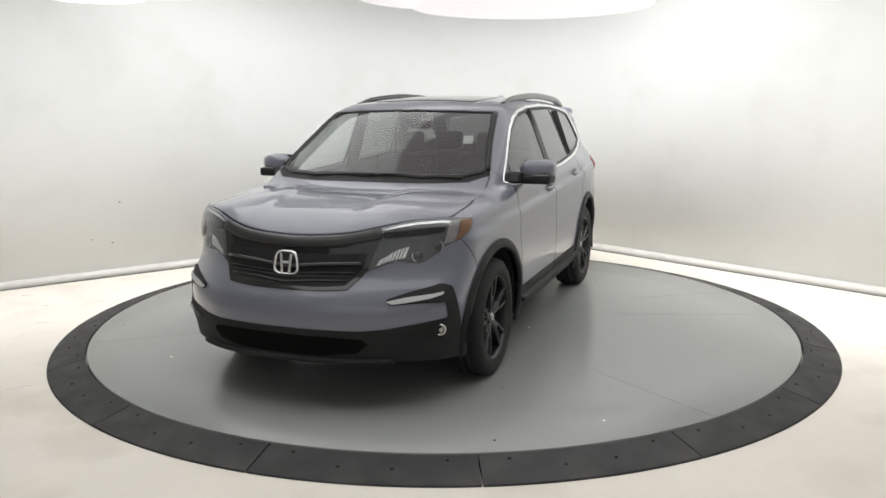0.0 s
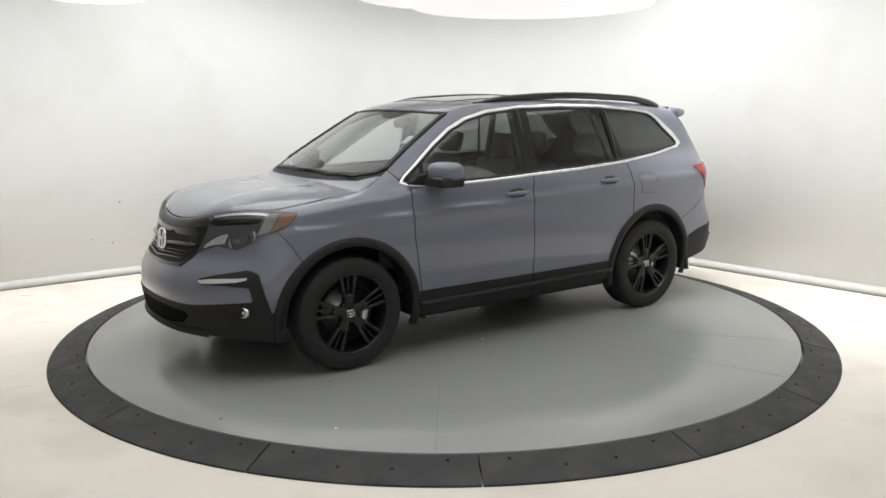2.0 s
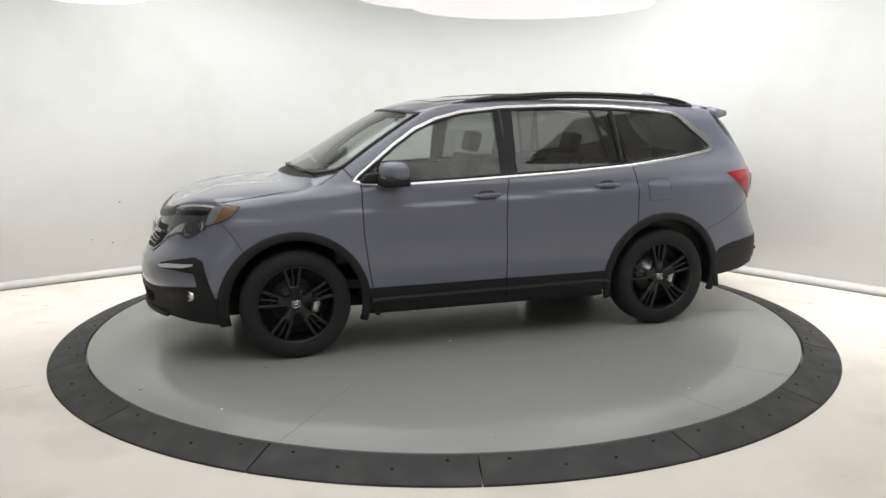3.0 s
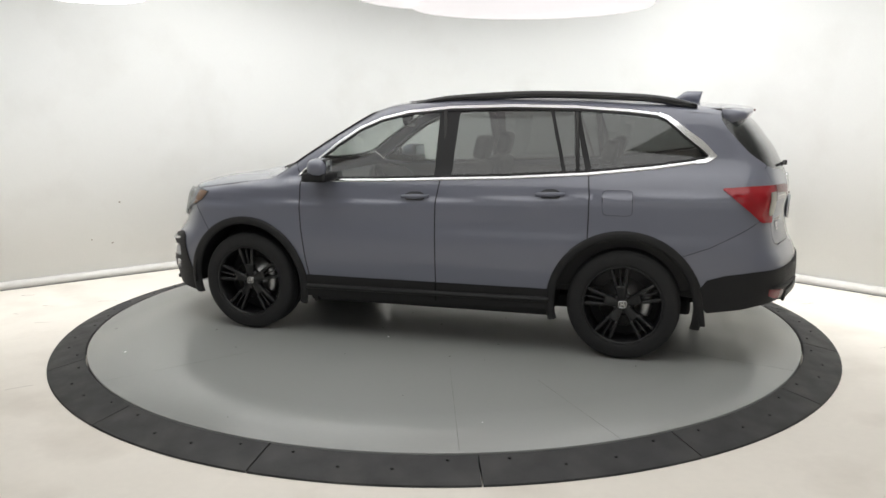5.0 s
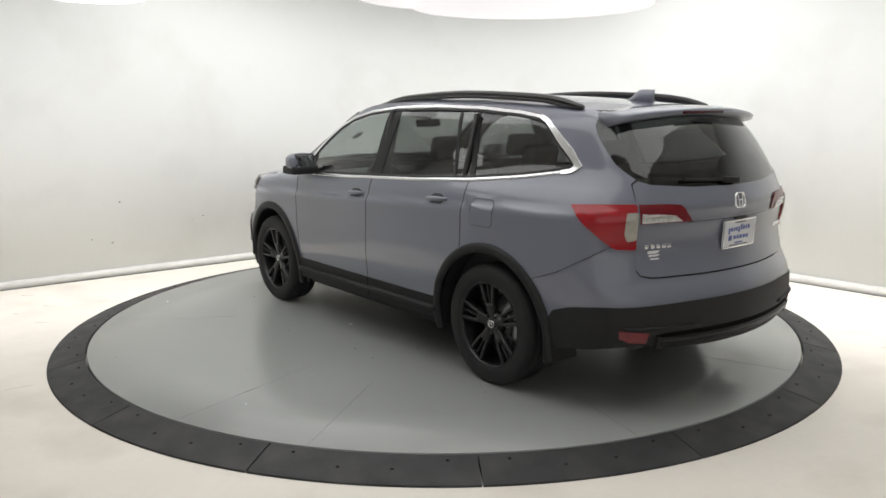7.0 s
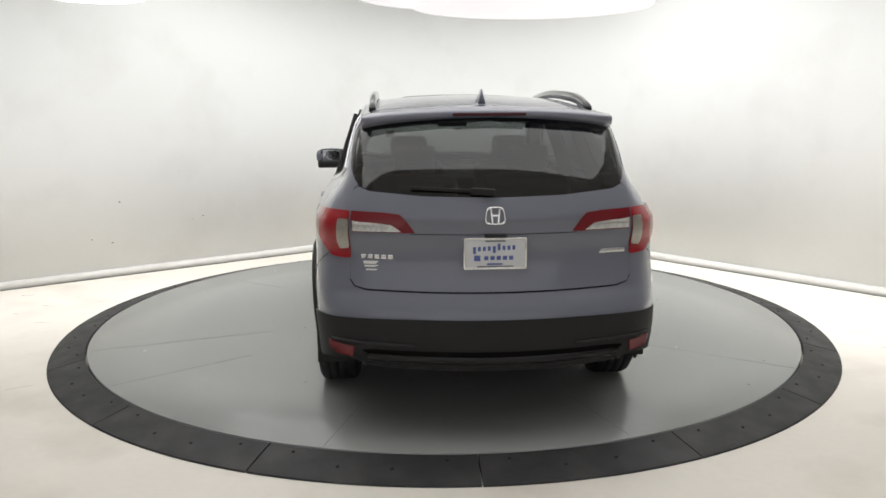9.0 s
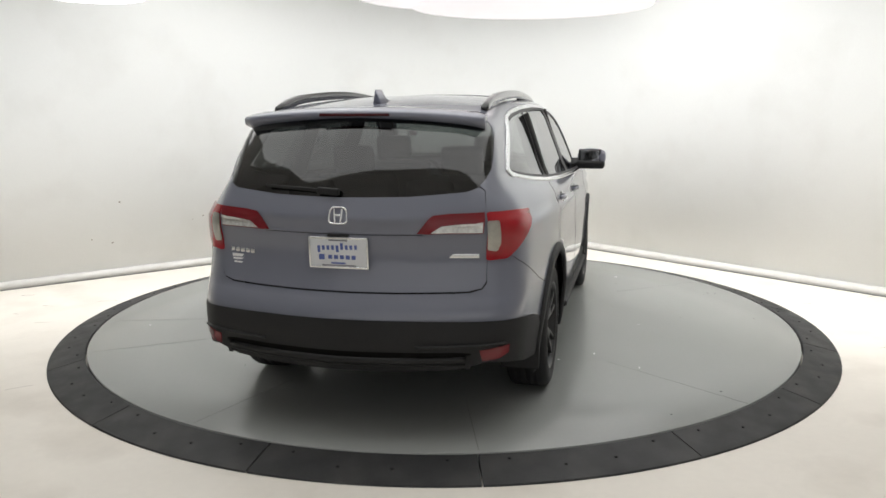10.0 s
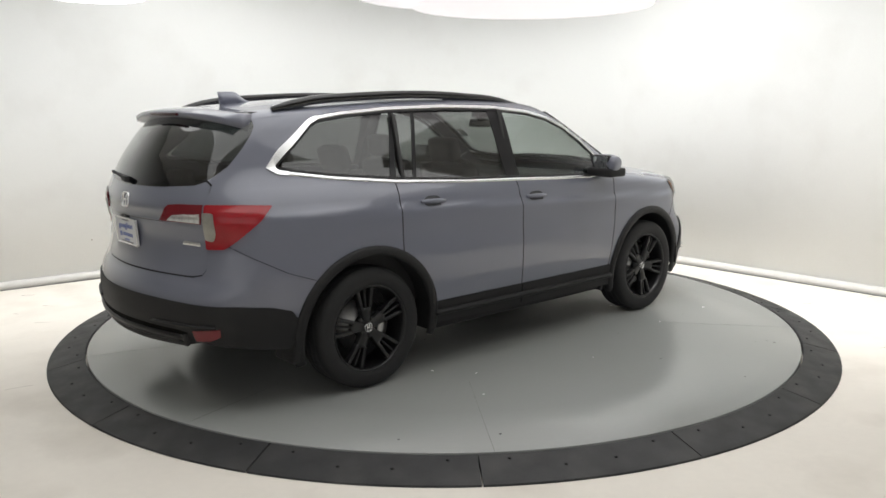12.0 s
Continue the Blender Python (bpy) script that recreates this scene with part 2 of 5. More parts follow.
def build_scuffs():
    """Hairline cracks and dark scuffs on the floor, small marks on the wall."""
    rng = random.Random(11)
    bm = bmesh.new()
    for i in range(38):
        side = -1 if i % 3 else 1
        x, y = side * rng.uniform(2.2, 4.6), rng.uniform(-3.4, 1.2)
        if math.hypot(x, y) < 3.12:
            continue
        add_box(bm, -rng.uniform(0.01, 0.11), rng.uniform(0.01, 0.09), -0.0015, rng.uniform(0.0008, 0.003), 0.0004, 0.0011, 0.0, pose(x, y, FLOOR_Z, 0, 0, rng.uniform(-25, 35)))
    tagged(link("floor_scuffs", bm, SCUFF, smooth=False), "thin brownish scuffs and hairline cracks on the studio floor", "scuff marks", kind="stuff")
    bm = bmesh.new()
    for along, z, r in ((-3.38, 0.35, 0.009), (-3.08, 0.72, 0.010), (-3.18, 0.30, 0.012), (-2.20, 0.50, 0.010), (-2.32, 0.47, 0.007)):
        x, y = -0.908 + 0.801 * along, 3.675 + 0.599 * along
        disc = lathe([(0.0005, 0.0012), (r, 0.0006)], 9)
        bmesh.ops.transform(disc, matrix=Matrix.Translation((x, y, z)) @ Vector((0.599, -0.801, 0)).to_track_quat("Z", "Y").to_matrix().to_4x4() @ Matrix.Diagonal((1, rng.uniform(0.5, 1), 1, 1)), verts=disc.verts)
        me = bpy.data.meshes.new("mark")
        disc.to_mesh(me)
        disc.free()
        bm.from_mesh(me)
        bpy.data.meshes.remove(me)
    tagged(link("wall_marks", bm, SCUFF, smooth=False), "small grey marks on the white studio wall", "scuff marks", kind="stuff")


build_scuffs()


def build_canopies():
    """Round diffusers that hang over the turntable."""
    for x, y, z, r, mat, label in ((0.643, -0.432, 2.40, 0.875, PINKFAB, "large round pinkish white ceiling diffuser disc"),
                                   (0.20, -0.75, 2.43, 0.80, PINKFAB, "round pinkish white ceiling diffuser disc"),
                                   (-2.27, -1.03, 2.40, 0.31, WHITEFAB, "brightly lit small round white ceiling lamp")):
        lamp = tagged(new("ceiling_light"), label, "ceiling light", "round diffusers under the ceiling")
        lamp.location = (x, y, z)
        part("diffuser", lathe([(0.001, 0.0), (r * 0.5, 0.0), (r - 0.02, 0.0), (r - 0.004, 0.004), (r, 0.012), (r, 0.022), (0.001, 0.024)], 96), mat, lamp)
        part("hanging_rod", lathe([(0.006, 0.024), (0.006, 3.6 - z)], 10), CHROME, lamp)


build_canopies()

# ---------------------------------------------------------------- the turntable
DECK_R, RING_R = 2.729, 2.985


def build_turntable():
    ring = tagged(new("ramp_ring"), "black rubber ramp ring in segments round the turntable", "ramp", kind="")
    seg = 22.5
    gap = 0.0013
    prof = [(DECK_R + 0.012, -0.004), (DECK_R + 0.02, -0.001), (RING_R - 0.03, FLOOR_Z + 0.016), (RING_R - 0.006, FLOOR_Z + 0.010), (RING_R, FLOOR_Z + 0.001), (DECK_R + 0.012, FLOOR_Z + 0.001)]
    bm = bmesh.new()
    a0, a1 = gap, radians(seg) - gap
    cols = []
    for i in range(13):
        a = a0 + (a1 - a0) * i / 12
        cols.append([bm.verts.new((r * math.cos(a), r * math.sin(a), z)) for r, z in prof])
    for a, b in zip(cols, cols[1:]):
        for j in range(6):
            bm.faces.new((a[j], a[(j + 1) % 6], b[(j + 1) % 6], b[j]))
    bm.faces.new(cols[0]), bm.faces.new(list(reversed(cols[-1])))
    bmesh.ops.recalc_face_normals(bm, faces=bm.faces)
    bolt = lathe([(0.001, 0.006), (0.006, 0.0055), (0.009, 0.002), (0.0095, -0.002)], 12)
    bolt_me = bpy.data.meshes.new("bolt")
    bolt.to_mesh(bolt_me)
    bolt.free()
    bolt_me.materials.append(CLAD)
    me = None
    for k in range(16):
        if me is None:
            ob = part("ramp_segment", bm, RUBBER, ring, smooth=False)
            me = ob.data
        else:
            ob = new("ramp_segment", me)
            ob.parent = ring
        ob.rotation_euler = (0, 0, radians(-86.55 + seg * k))
        for f, rr in ((0.14, 0.80), (0.38, 0.42), (0.62, 0.45), (0.86, 0.80)):
            b = new("bolt", bolt_me)
            b.parent = ob
            a = radians(seg) * f
            r = DECK_R + 0.02 + (RING_R - DECK_R - 0.05) * (1 - rr) 
            b.location = (r * math.cos(a), r * math.sin(a), -0.001 + (FLOOR_Z + 0.017) * (r - DECK_R - 0.02) / (RING_R - DECK_R - 0.05))
    deck = tagged(new("turntable"), "grey glossy round turntable deck with hairline scratches", "turntable")
    part("deck", lathe([(0.001, 0.0), (0.6, 0.0), (1.4, 0.0), (2.2, 0.0), (DECK_R - 0.004, 0.0), (DECK_R, -0.004), (DECK_R, FLOOR_Z + 0.002)], 160), DISC, deck)
    return deck


turntable = build_turntable()

# ---------------------------------------------------------------- the car's surface
# The skin is the zero level of skin(x, y, z); x forward, y to the car's left, z up, from the ground under the wheelbase's middle.
def curve(xs, ys):
    """A smooth line through points (monotone cubic), for arrays."""
    xs, ys = np.array(xs, float), np.array(ys, float)
    h, d = np.diff(xs), np.diff(ys) / np.diff(xs)
    m = np.empty_like(ys)
    m[0], m[-1] = d[0], d[-1]
    for i in range(1, len(xs) - 1):
        m[i] = 0 if d[i - 1] * d[i] <= 0 else 2 * d[i - 1] * d[i] / (d[i - 1] + d[i])

    def f(q):
        q = np.clip(q, xs[0] - 0.6, xs[-1] + 0.6)
        i = np.clip(np.searchsorted(xs, q) - 1, 0, len(xs) - 2)
        t = (q - xs[i]) / h[i]
        inside = (1 + 2 * t) * (1 - t) ** 2 * ys[i] + t * (1 - t) ** 2 * h[i] * m[i] + t * t * (3 - 2 * t) * ys[i + 1] + t * t * (t - 1) * h[i] * m[i + 1]
        return np.where(q < xs[0], ys[0] + m[0] * (q - xs[0]), np.where(q > xs[-1], ys[-1] + m[-1] * (q - xs[-1]), inside))

    return f


side_profile = curve((0.2, 0.3, 0.45, 0.6, 0.75, 0.88, 0.98, 1.08, 1.15, 1.22, 1.30), (0.93, 0.955, 0.972, 0.986, 0.988, 0.980, 0.976, 0.966, 0.950, 0.905, 0.83))
side_plan = curve((-2.6, -2.3, -2.0, -1.5, -1.2, 0.9, 1.41, 1.78, 2.0, 2.2, 2.45), (0.845, 0.895, 0.945, 0.992, 1.0, 1.0, 0.988, 0.953, 0.918, 0.872, 0.80))
nose_line = curve((0.2, 0.3, 0.4, 0.52, 0.62, 0.70, 0.78, 0.90, 1.0, 1.1), (2.33, 2.385, 2.41, 2.43, 2.42, 2.375, 2.310, 2.272, 2.245, 2.18))
tail_line = curve((0.2, 0.32, 0.42, 0.55, 0.66, 0.73, 0.79, 0.97, 1.10, 1.27, 1.40, 1.60, 1.70), (-2.40, -2.49, -2.54, -2.565, -2.56, -2.535, -2.50, -2.468, -2.485, -2.432, -2.368, -2.228, -2.145))
hood_line = curve((0.5, 1.0, 1.2, 1.44, 1.8, 2.0, 2.12, 2.22, 2.30, 2.4), (1.36, 1.245, 1.218, 1.212, 1.192, 1.150, 1.100, 1.032, 0.962, 0.84))
roof_line = curve((-2.4, -2.2, -1.9, -1.5, -1.0, -0.4, 0.1, 0.4, 0.7), (1.645, 1.675, 1.712, 1.745, 1.768, 1.775, 1.757, 1.722, 1.65))
cabin_plan = curve((-2.6, -1.97, -1.5, -1.1, -0.6, -0.05, 0.5, 0.97, 1.4), (0.735, 0.797, 0.852, 0.884, 0.905, 0.914, 0.903, 0.868, 0.80))


def smooth_max(a, b, k):
    h = np.clip(k - np.abs(a - b), 0, None) / k
    return np.maximum(a, b) + h * h * k * 0.25


def skin(x, y, z):
    ay = np.abs(y)
    crease = z - 1.045 + 0.045 * x
    side = ay - side_profile(z) * side_plan(x) + 0.0095 * np.tanh(crease / 0.014) * np.exp(-(crease / 0.10) ** 2)
    nose = (x - nose_line(z) + 0.494 * ay ** 2.5) * 0.9
    tail = (tail_line(z) + 0.275 * ay ** 1.9 - x) * 0.95
    dome = -0.012 / (1 + np.exp((ay - (0.30 + 0.10 * np.clip(2.2 - x, 0, 1.2))) * 60))
    hood = (z - (hood_line(x) - 0.036 - 0.022 * ay ** 2 - (0.04 + 0.08 * np.clip((x - 1.3) / 0.5, 0, 1)) * ay ** 4 + dome * np.clip((2.2 - x) * 4, 0, 1))) * 0.9
    lower = smooth_max(smooth_max(side, nose, 0.10), tail, 0.16)
    lower = smooth_max(lower, hood, 0.045)
    lean = np.clip((-1.2 - x) / 1.0, 0, 1)
    lean = 0.357 - 0.14 * lean * lean * (3 - 2 * lean)
    cab_side = (ay - (cabin_plan(x) - lean * (z - 1.2) - 0.05 * np.clip(z - 1.2, 0, 1) ** 2)) * 0.94
    screen = (z - (1.272 + (1.285 - x) * 0.60 - 0.035 * (1.285 - x) ** 2 - 0.215 * ay ** 2)) * 0.85
    roof = z - (roof_line(x) - 0.09 * ay ** 2)
    cabin = smooth_max(smooth_max(cab_side, roof, 0.11), tail, 0.13)
    cabin = smooth_max(cabin, screen, 0.05)
    cabin = np.maximum(cabin, 1.15 - z)
    return -smooth_max(-lower, -cabin, 0.035)


def cast(o, d, far):
    """The place where rays from o, inside the skin, along d leave it."""
    lo, hi = np.zeros(len(o)), np.full(len(o), far)
    for _ in range(34):
        mid = (lo + hi) / 2
        p = o + d * mid[:, None]
        out = skin(p[:, 0], p[:, 1], p[:, 2]) > 0
        hi, lo = np.where(out, mid, hi), np.where(out, lo, mid)
    return o + d * ((lo + hi) / 2)[:, None]


def normal_at(p):
    e = 0.004
    g = np.stack([skin(*(p + np.eye(3)[i] * e).T) - skin(*(p - np.eye(3)[i] * e).T) for i in range(3)], 1)
    return g / np.linalg.norm(g, axis=1)[:, None]


FRONT_C, REAR_C, TURN = 1.3, -1.6, 0.9
S_NOSE, S_TAIL = FRONT_C + TURN * math.pi / 2, REAR_C - TURN * math.pi / 2


def belt(q):
    """From the belt's own length s and the height z to the skin: straight out along the sides, fanned round nose and tail."""
    q = np.asarray(q, float)
    s, z = q[:, 0], q[:, 1]
    phi = np.where(s > FRONT_C, (s - FRONT_C) / TURN, np.where(s < REAR_C, (REAR_C - s) / TURN, 0))
    sign = np.where(s < REAR_C, -1.0, 1.0)
    o = np.stack([np.clip(s, REAR_C, FRONT_C), np.zeros_like(s), z], 1)
    d = np.stack([np.sin(phi) * sign, np.cos(phi), np.zeros_like(s)], 1)
    return cast(o, d, 2.0)


def top(q):
    q = np.asarray(q, float)
    o = np.stack([q[:, 0], q[:, 1], np.full(len(q), 0.6)], 1)
    return cast(o, np.tile((0.0, 0.0, 1.0), (len(q), 1)), 1.5)


def to_s(p):
    x, y = p[0], p[1]
    if x > FRONT_C:
        return FRONT_C + TURN * math.atan2(x - FRONT_C, y)
    if x < REAR_C:
        return REAR_C - TURN * math.atan2(REAR_C - x, y)
    return x


def at_front(y, z):
    p = cast(np.array([[1.3, y, z]]), np.array([[1.0, 0, 0]]), 1.6)[0]
    return (to_s(p), z)


def at_rear(y, z):
    p = cast(np.array([[-1.6, y, z]]), np.array([[-1.0, 0, 0]]), 1.6)[0]
    return (to_s(p), z)


def at_side(x, z):
    p = cast(np.array([[x, 0.0, z]]), np.array([[0, 1.0, 0]]), 1.6)[0]
    return (to_s(p), z)


def from_top(x, y):
    p = top([(x, y)])[0]
    return (to_s(p), p[2])


def rounded(pts, r, n=4):
    """Cuts the corners of an outline with small arcs."""
    out = []
    k = len(pts)
    for i in range(k):
        a, b, c = (np.array(pts[j % k], float) for j in (i - 1, i, i + 1))
        u, v = a - b, c - b
        lu, lv = np.linalg.norm(u), np.linalg.norm(v)
        t = min(r, 0.45 * lu, 0.45 * lv)
        p, q = b + u / lu * t, b + v / lv * t
        for j in range(n + 1):
            w = j / n
            out.append(tuple((1 - w) ** 2 * p + 2 * w * (1 - w) * b + w * w * q))
    return out


def mirrored(pts, s0):
    """Half an outline, from the middle line outwards and back to it, made whole about s0."""
    return list(pts) + [(2 * s0 - s, z) for s, z in reversed(pts)]


def dense(pts, step=0.04):
    out = []
    for a, b in zip(pts, pts[1:]):
        n = max(1, int(math.dist(a, b) / step))
        out += [(a[0] + (b[0] - a[0]) * i / n, a[1] + (b[1] - a[1]) * i / n) for i in range(n)]
    return out + [pts[-1]]


def panel_mesh(pts, shape, grid, lift, thick=0.0):
    """An outline in belt or top coordinates, cut into a grid and laid on the skin."""
    bm = bmesh.new()
    clean = []
    for p in pts:
        if not clean or math.dist(p, clean[-1]) > 1e-4:
            clean.append(p)
    if math.dist(clean[0], clean[-1]) < 1e-4:
        clean.pop()
    bm.faces.new([bm.verts.new((*p, 0)) for p in clean])
    for ax in (0, 1):
        lo, hi = min(p[ax] for p in clean), max(p[ax] for p in clean)
        n = int((hi - lo) / grid)
        for i in range(1, n + 1):
            co, no = [0, 0, 0], [0, 0, 0]
            co[ax], no[ax] = lo + (hi - lo) * i / (n + 1), 1
            bmesh.ops.bisect_plane(bm, geom=bm.verts[:] + bm.edges[:] + bm.faces[:], plane_co=co, plane_no=no, dist=1e-5)
    bmesh.ops.triangulate(bm, faces=[f for f in bm.faces if len(f.verts) > 4])
    q = np.array([v.co[:2] for v in bm.verts])
    p = shape(q)
    nrm = normal_at(p)
    depth = np.array([lift(a, b) for a, b in q]) if callable(lift) else np.full(len(q), lift)
    p = p + nrm * depth[:, None]
    for v, c in zip(bm.verts, p):
        v.co = c
    bm.verts.index_update()
    bm.normal_update()
    score = sum(f.normal.dot(Vector(nrm[f.verts[0].index])) * f.calc_area() for f in bm.faces)
    if score < 0:
        bmesh.ops.reverse_faces(bm, faces=bm.faces)
    if callable(lift):
        return bm, None
    if thick:
        rim = {v: None for e in bm.edges if e.is_boundary for v in e.verts}
        edges = [e for e in bm.edges if e.is_boundary]
        loops = [(e.link_loops[0].vert, e.link_loops[0].link_loop_next.vert) for e in edges]
        extra = []
        for v in rim:
            n = Vector(nrm[v.index])
            rim[v] = bm.verts.new(v.co - n * thick)
            extra.append(n)
        for a, b in loops:
            bm.faces.new((b, a, rim[a], rim[b]))
        nrm = np.vstack([nrm, np.array(extra)])
    return bm, nrm


def flip_y(bm):
    for v in bm.verts:
        v.co.y = -v.co.y
    bmesh.ops.reverse_faces(bm, faces=bm.faces)
    return bm


def with_normals(ob, nrm, side=1):
    if nrm is not None:
        ob.data.normals_split_custom_set_from_vertices([(n[0], n[1] * side, n[2]) for n in nrm])
    return ob


def panel(name, pts, material, parent, shape=belt, grid=0.05, lift=0.0, thick=0.006, label="", both=False):
    """One skin panel, or the left and the right one."""
    made = []
    for side in ((1, -1) if both else (1,)):
        bm, nrm = panel_mesh(pts, shape, grid, lift, thick)
        if side < 0:
            flip_y(bm)
        host = parent[side] if isinstance(parent, dict) else parent
        made.append(with_normals(part(name, bm, material, host, label), nrm, side))
    return made


def ribbon(name, line, width, material, parent, shape=belt, lift=0.004, height=0.006, label="", both=False, closed=False, step=0.03):
    """A raised strip along a line on the skin; width may be one number or (one side, other side)."""
    wa, wb = width if isinstance(width, tuple) else (width / 2, width / 2)
    pts = dense(list(line) + ([line[0]] if closed else []), step)
    if closed:
        pts.pop()
    k = len(pts)
    left, right = [], []
    for i, p in enumerate(pts):
        a = pts[i - 1] if (i or closed) else p
        b = pts[(i + 1) % k] if (i < k - 1 or closed) else p
        dx, dy = b[0] - a[0], b[1] - a[1]
        l = math.hypot(dx, dy) or 1
        left.append((p[0] - dy / l * wa, p[1] + dx / l * wa))
        right.append((p[0] + dy / l * wb, p[1] - dx / l * wb))
    made = []
    A, B = shape(left), shape(right)
    na, nb = normal_at(A), normal_at(B)
    for side in ((1, -1) if both else (1,)):
        bm = bmesh.new()
        f = np.array((1, side, 1))
        rows = [[bm.verts.new(Vector(q * f)) for q in (A[i] - na[i] * 0.002, A[i] + na[i] * (lift + height * 0.5), (A[i] * 0.75 + B[i] * 0.25) + na[i] * (lift + height), (A[i] * 0.25 + B[i] * 0.75) + nb[i] * (lift + height), B[i] + nb[i] * (lift + height * 0.5), B[i] - nb[i] * 0.002)] for i in range(k)]
        for i in range(k if closed else k - 1):
            a, b = rows[i], rows[(i + 1) % k]
            for j in range(5):
                bm.faces.new((a[j], a[j + 1], b[j + 1], b[j]))
        if not closed:
            bm.faces.new(rows[0]), bm.faces.new(rows[-1])
        bmesh.ops.recalc_face_normals(bm, faces=bm.faces)
        host = parent[side] if isinstance(parent, dict) else parent
        made.append(part(name, bm, material, host, label))
    return made


# ---------------------------------------------------------------- the car
car = tagged(new("car"), "grey-blue three-row sport utility car with black wheels and cladding", "car")
CAR_X, CAR_Y = -0.10, -0.096
TYRE_R = 0.376
AXLES = (1.41, -1.41)


def arc(cx, r, a0, a1, n=18, cz=0.372):
    return [(cx + r * math.cos(radians(a0 + (a1 - a0) * i / n)), cz + r * math.sin(radians(a0 + (a1 - a0) * i / n))) for i in range(n + 1)]


def belted(pts):
    return [at_side(x, z) for x, z in pts]


# lines shared by neighbouring panels
def eased(pts, times=2):
    for _ in range(times):
        out = [pts[0]]
        for a, b in zip(pts, pts[1:]):
            out += [(a[0] * 0.75 + b[0] * 0.25, a[1] * 0.75 + b[1] * 0.25), (a[0] * 0.25 + b[0] * 0.75, a[1] * 0.25 + b[1] * 0.75)]
        pts = out + [pts[-1]]
    return pts


HOOD_SIDE = [(1.10, 0.805), (1.2, 0.812), (1.5, 0.825), (1.75, 0.828), (1.88, 0.812)]
HOOD_NOSE = [(1.88, 0.812), (1.935, 0.755), (2.00, 0.675), (2.06, 0.595), (2.115, 0.512), (2.165, 0.415), (2.203, 0.29), (2.223, 0.12), (2.226, 0.0)]
HOOD_NOSE = eased(HOOD_NOSE)
HOOD_EDGE = HOOD_SIDE[:-1] + HOOD_NOSE
_nose_x = curve([p[1] for p in reversed(HOOD_NOSE)], [p[0] for p in reversed(HOOD_NOSE)])


def under_hood(y, dz=0.0):
    """On the skin just before the bonnet's front edge, dz lower."""
    s, z = from_top(float(_nose_x(np.array(y))) + 0.010, y)
    p = cast(np.array([[1.3, y * 0.999, z - dz]]), np.array([[1.0, 0, 0]]), 1.6)[0]
    return (to_s(p), z - dz)
SEAM_A = [(0.945, 1.185), (0.945, 1.0), (0.94, 0.83), (0.91, 0.60), (0.885, 0.46)]
SEAM_B = [(-0.135, 1.205), (-0.108, 1.05), (-0.103, 0.9), (-0.106, 0.62), (-0.106, 0.46)]
SEAM_C = [(-1.155, 1.255), (-1.172, 1.10), (-1.172, 0.98), (-1.168, 0.80)]
WIN_LOW = [(0.975, 1.196), (0.66, 1.178), (0.25, 1.188), (-0.14, 1.205), (-0.6, 1.222), (-1.15, 1.256), (-1.55, 1.297), (-1.86, 1.338)]
WIN_TOP = [(0.975, 1.196), (0.84, 1.300), (0.68, 1.425), (0.52, 1.530), (0.36, 1.598), (0.16, 1.645), (-0.16, 1.676), (-0.6, 1.686), (-1.04, 1.676), (-1.4, 1.650), (-1.66, 1.612), (-1.80, 1.510), (-1.955, 1.385)]
low_z = curve([p[0] for p in reversed(WIN_LOW)], [p[1] for p in reversed(WIN_LOW)])
top_z = curve([p[0] for p in reversed(WIN_TOP)], [p[1] for p in reversed(WIN_TOP)])


REAR_GLASS_EDGE = [(-2.276, 1.312), (-2.243, 1.335), (-2.172, 1.385), (-2.090, 1.47), (-2.020, 1.55), (-1.988, 1.60), (-1.982, 1.635)]


def low(x, dz=0.0):
    return (x, float(low_z(np.array(x))) + dz)


def high(x, dz=0.0):
    return (x, float(top_z(np.array(x))) + dz)


def span(f, x0, x1, n=10, dz=0.0):
    return [f(x0 + (x1 - x0) * i / n, dz) for i in range(n + 1)]


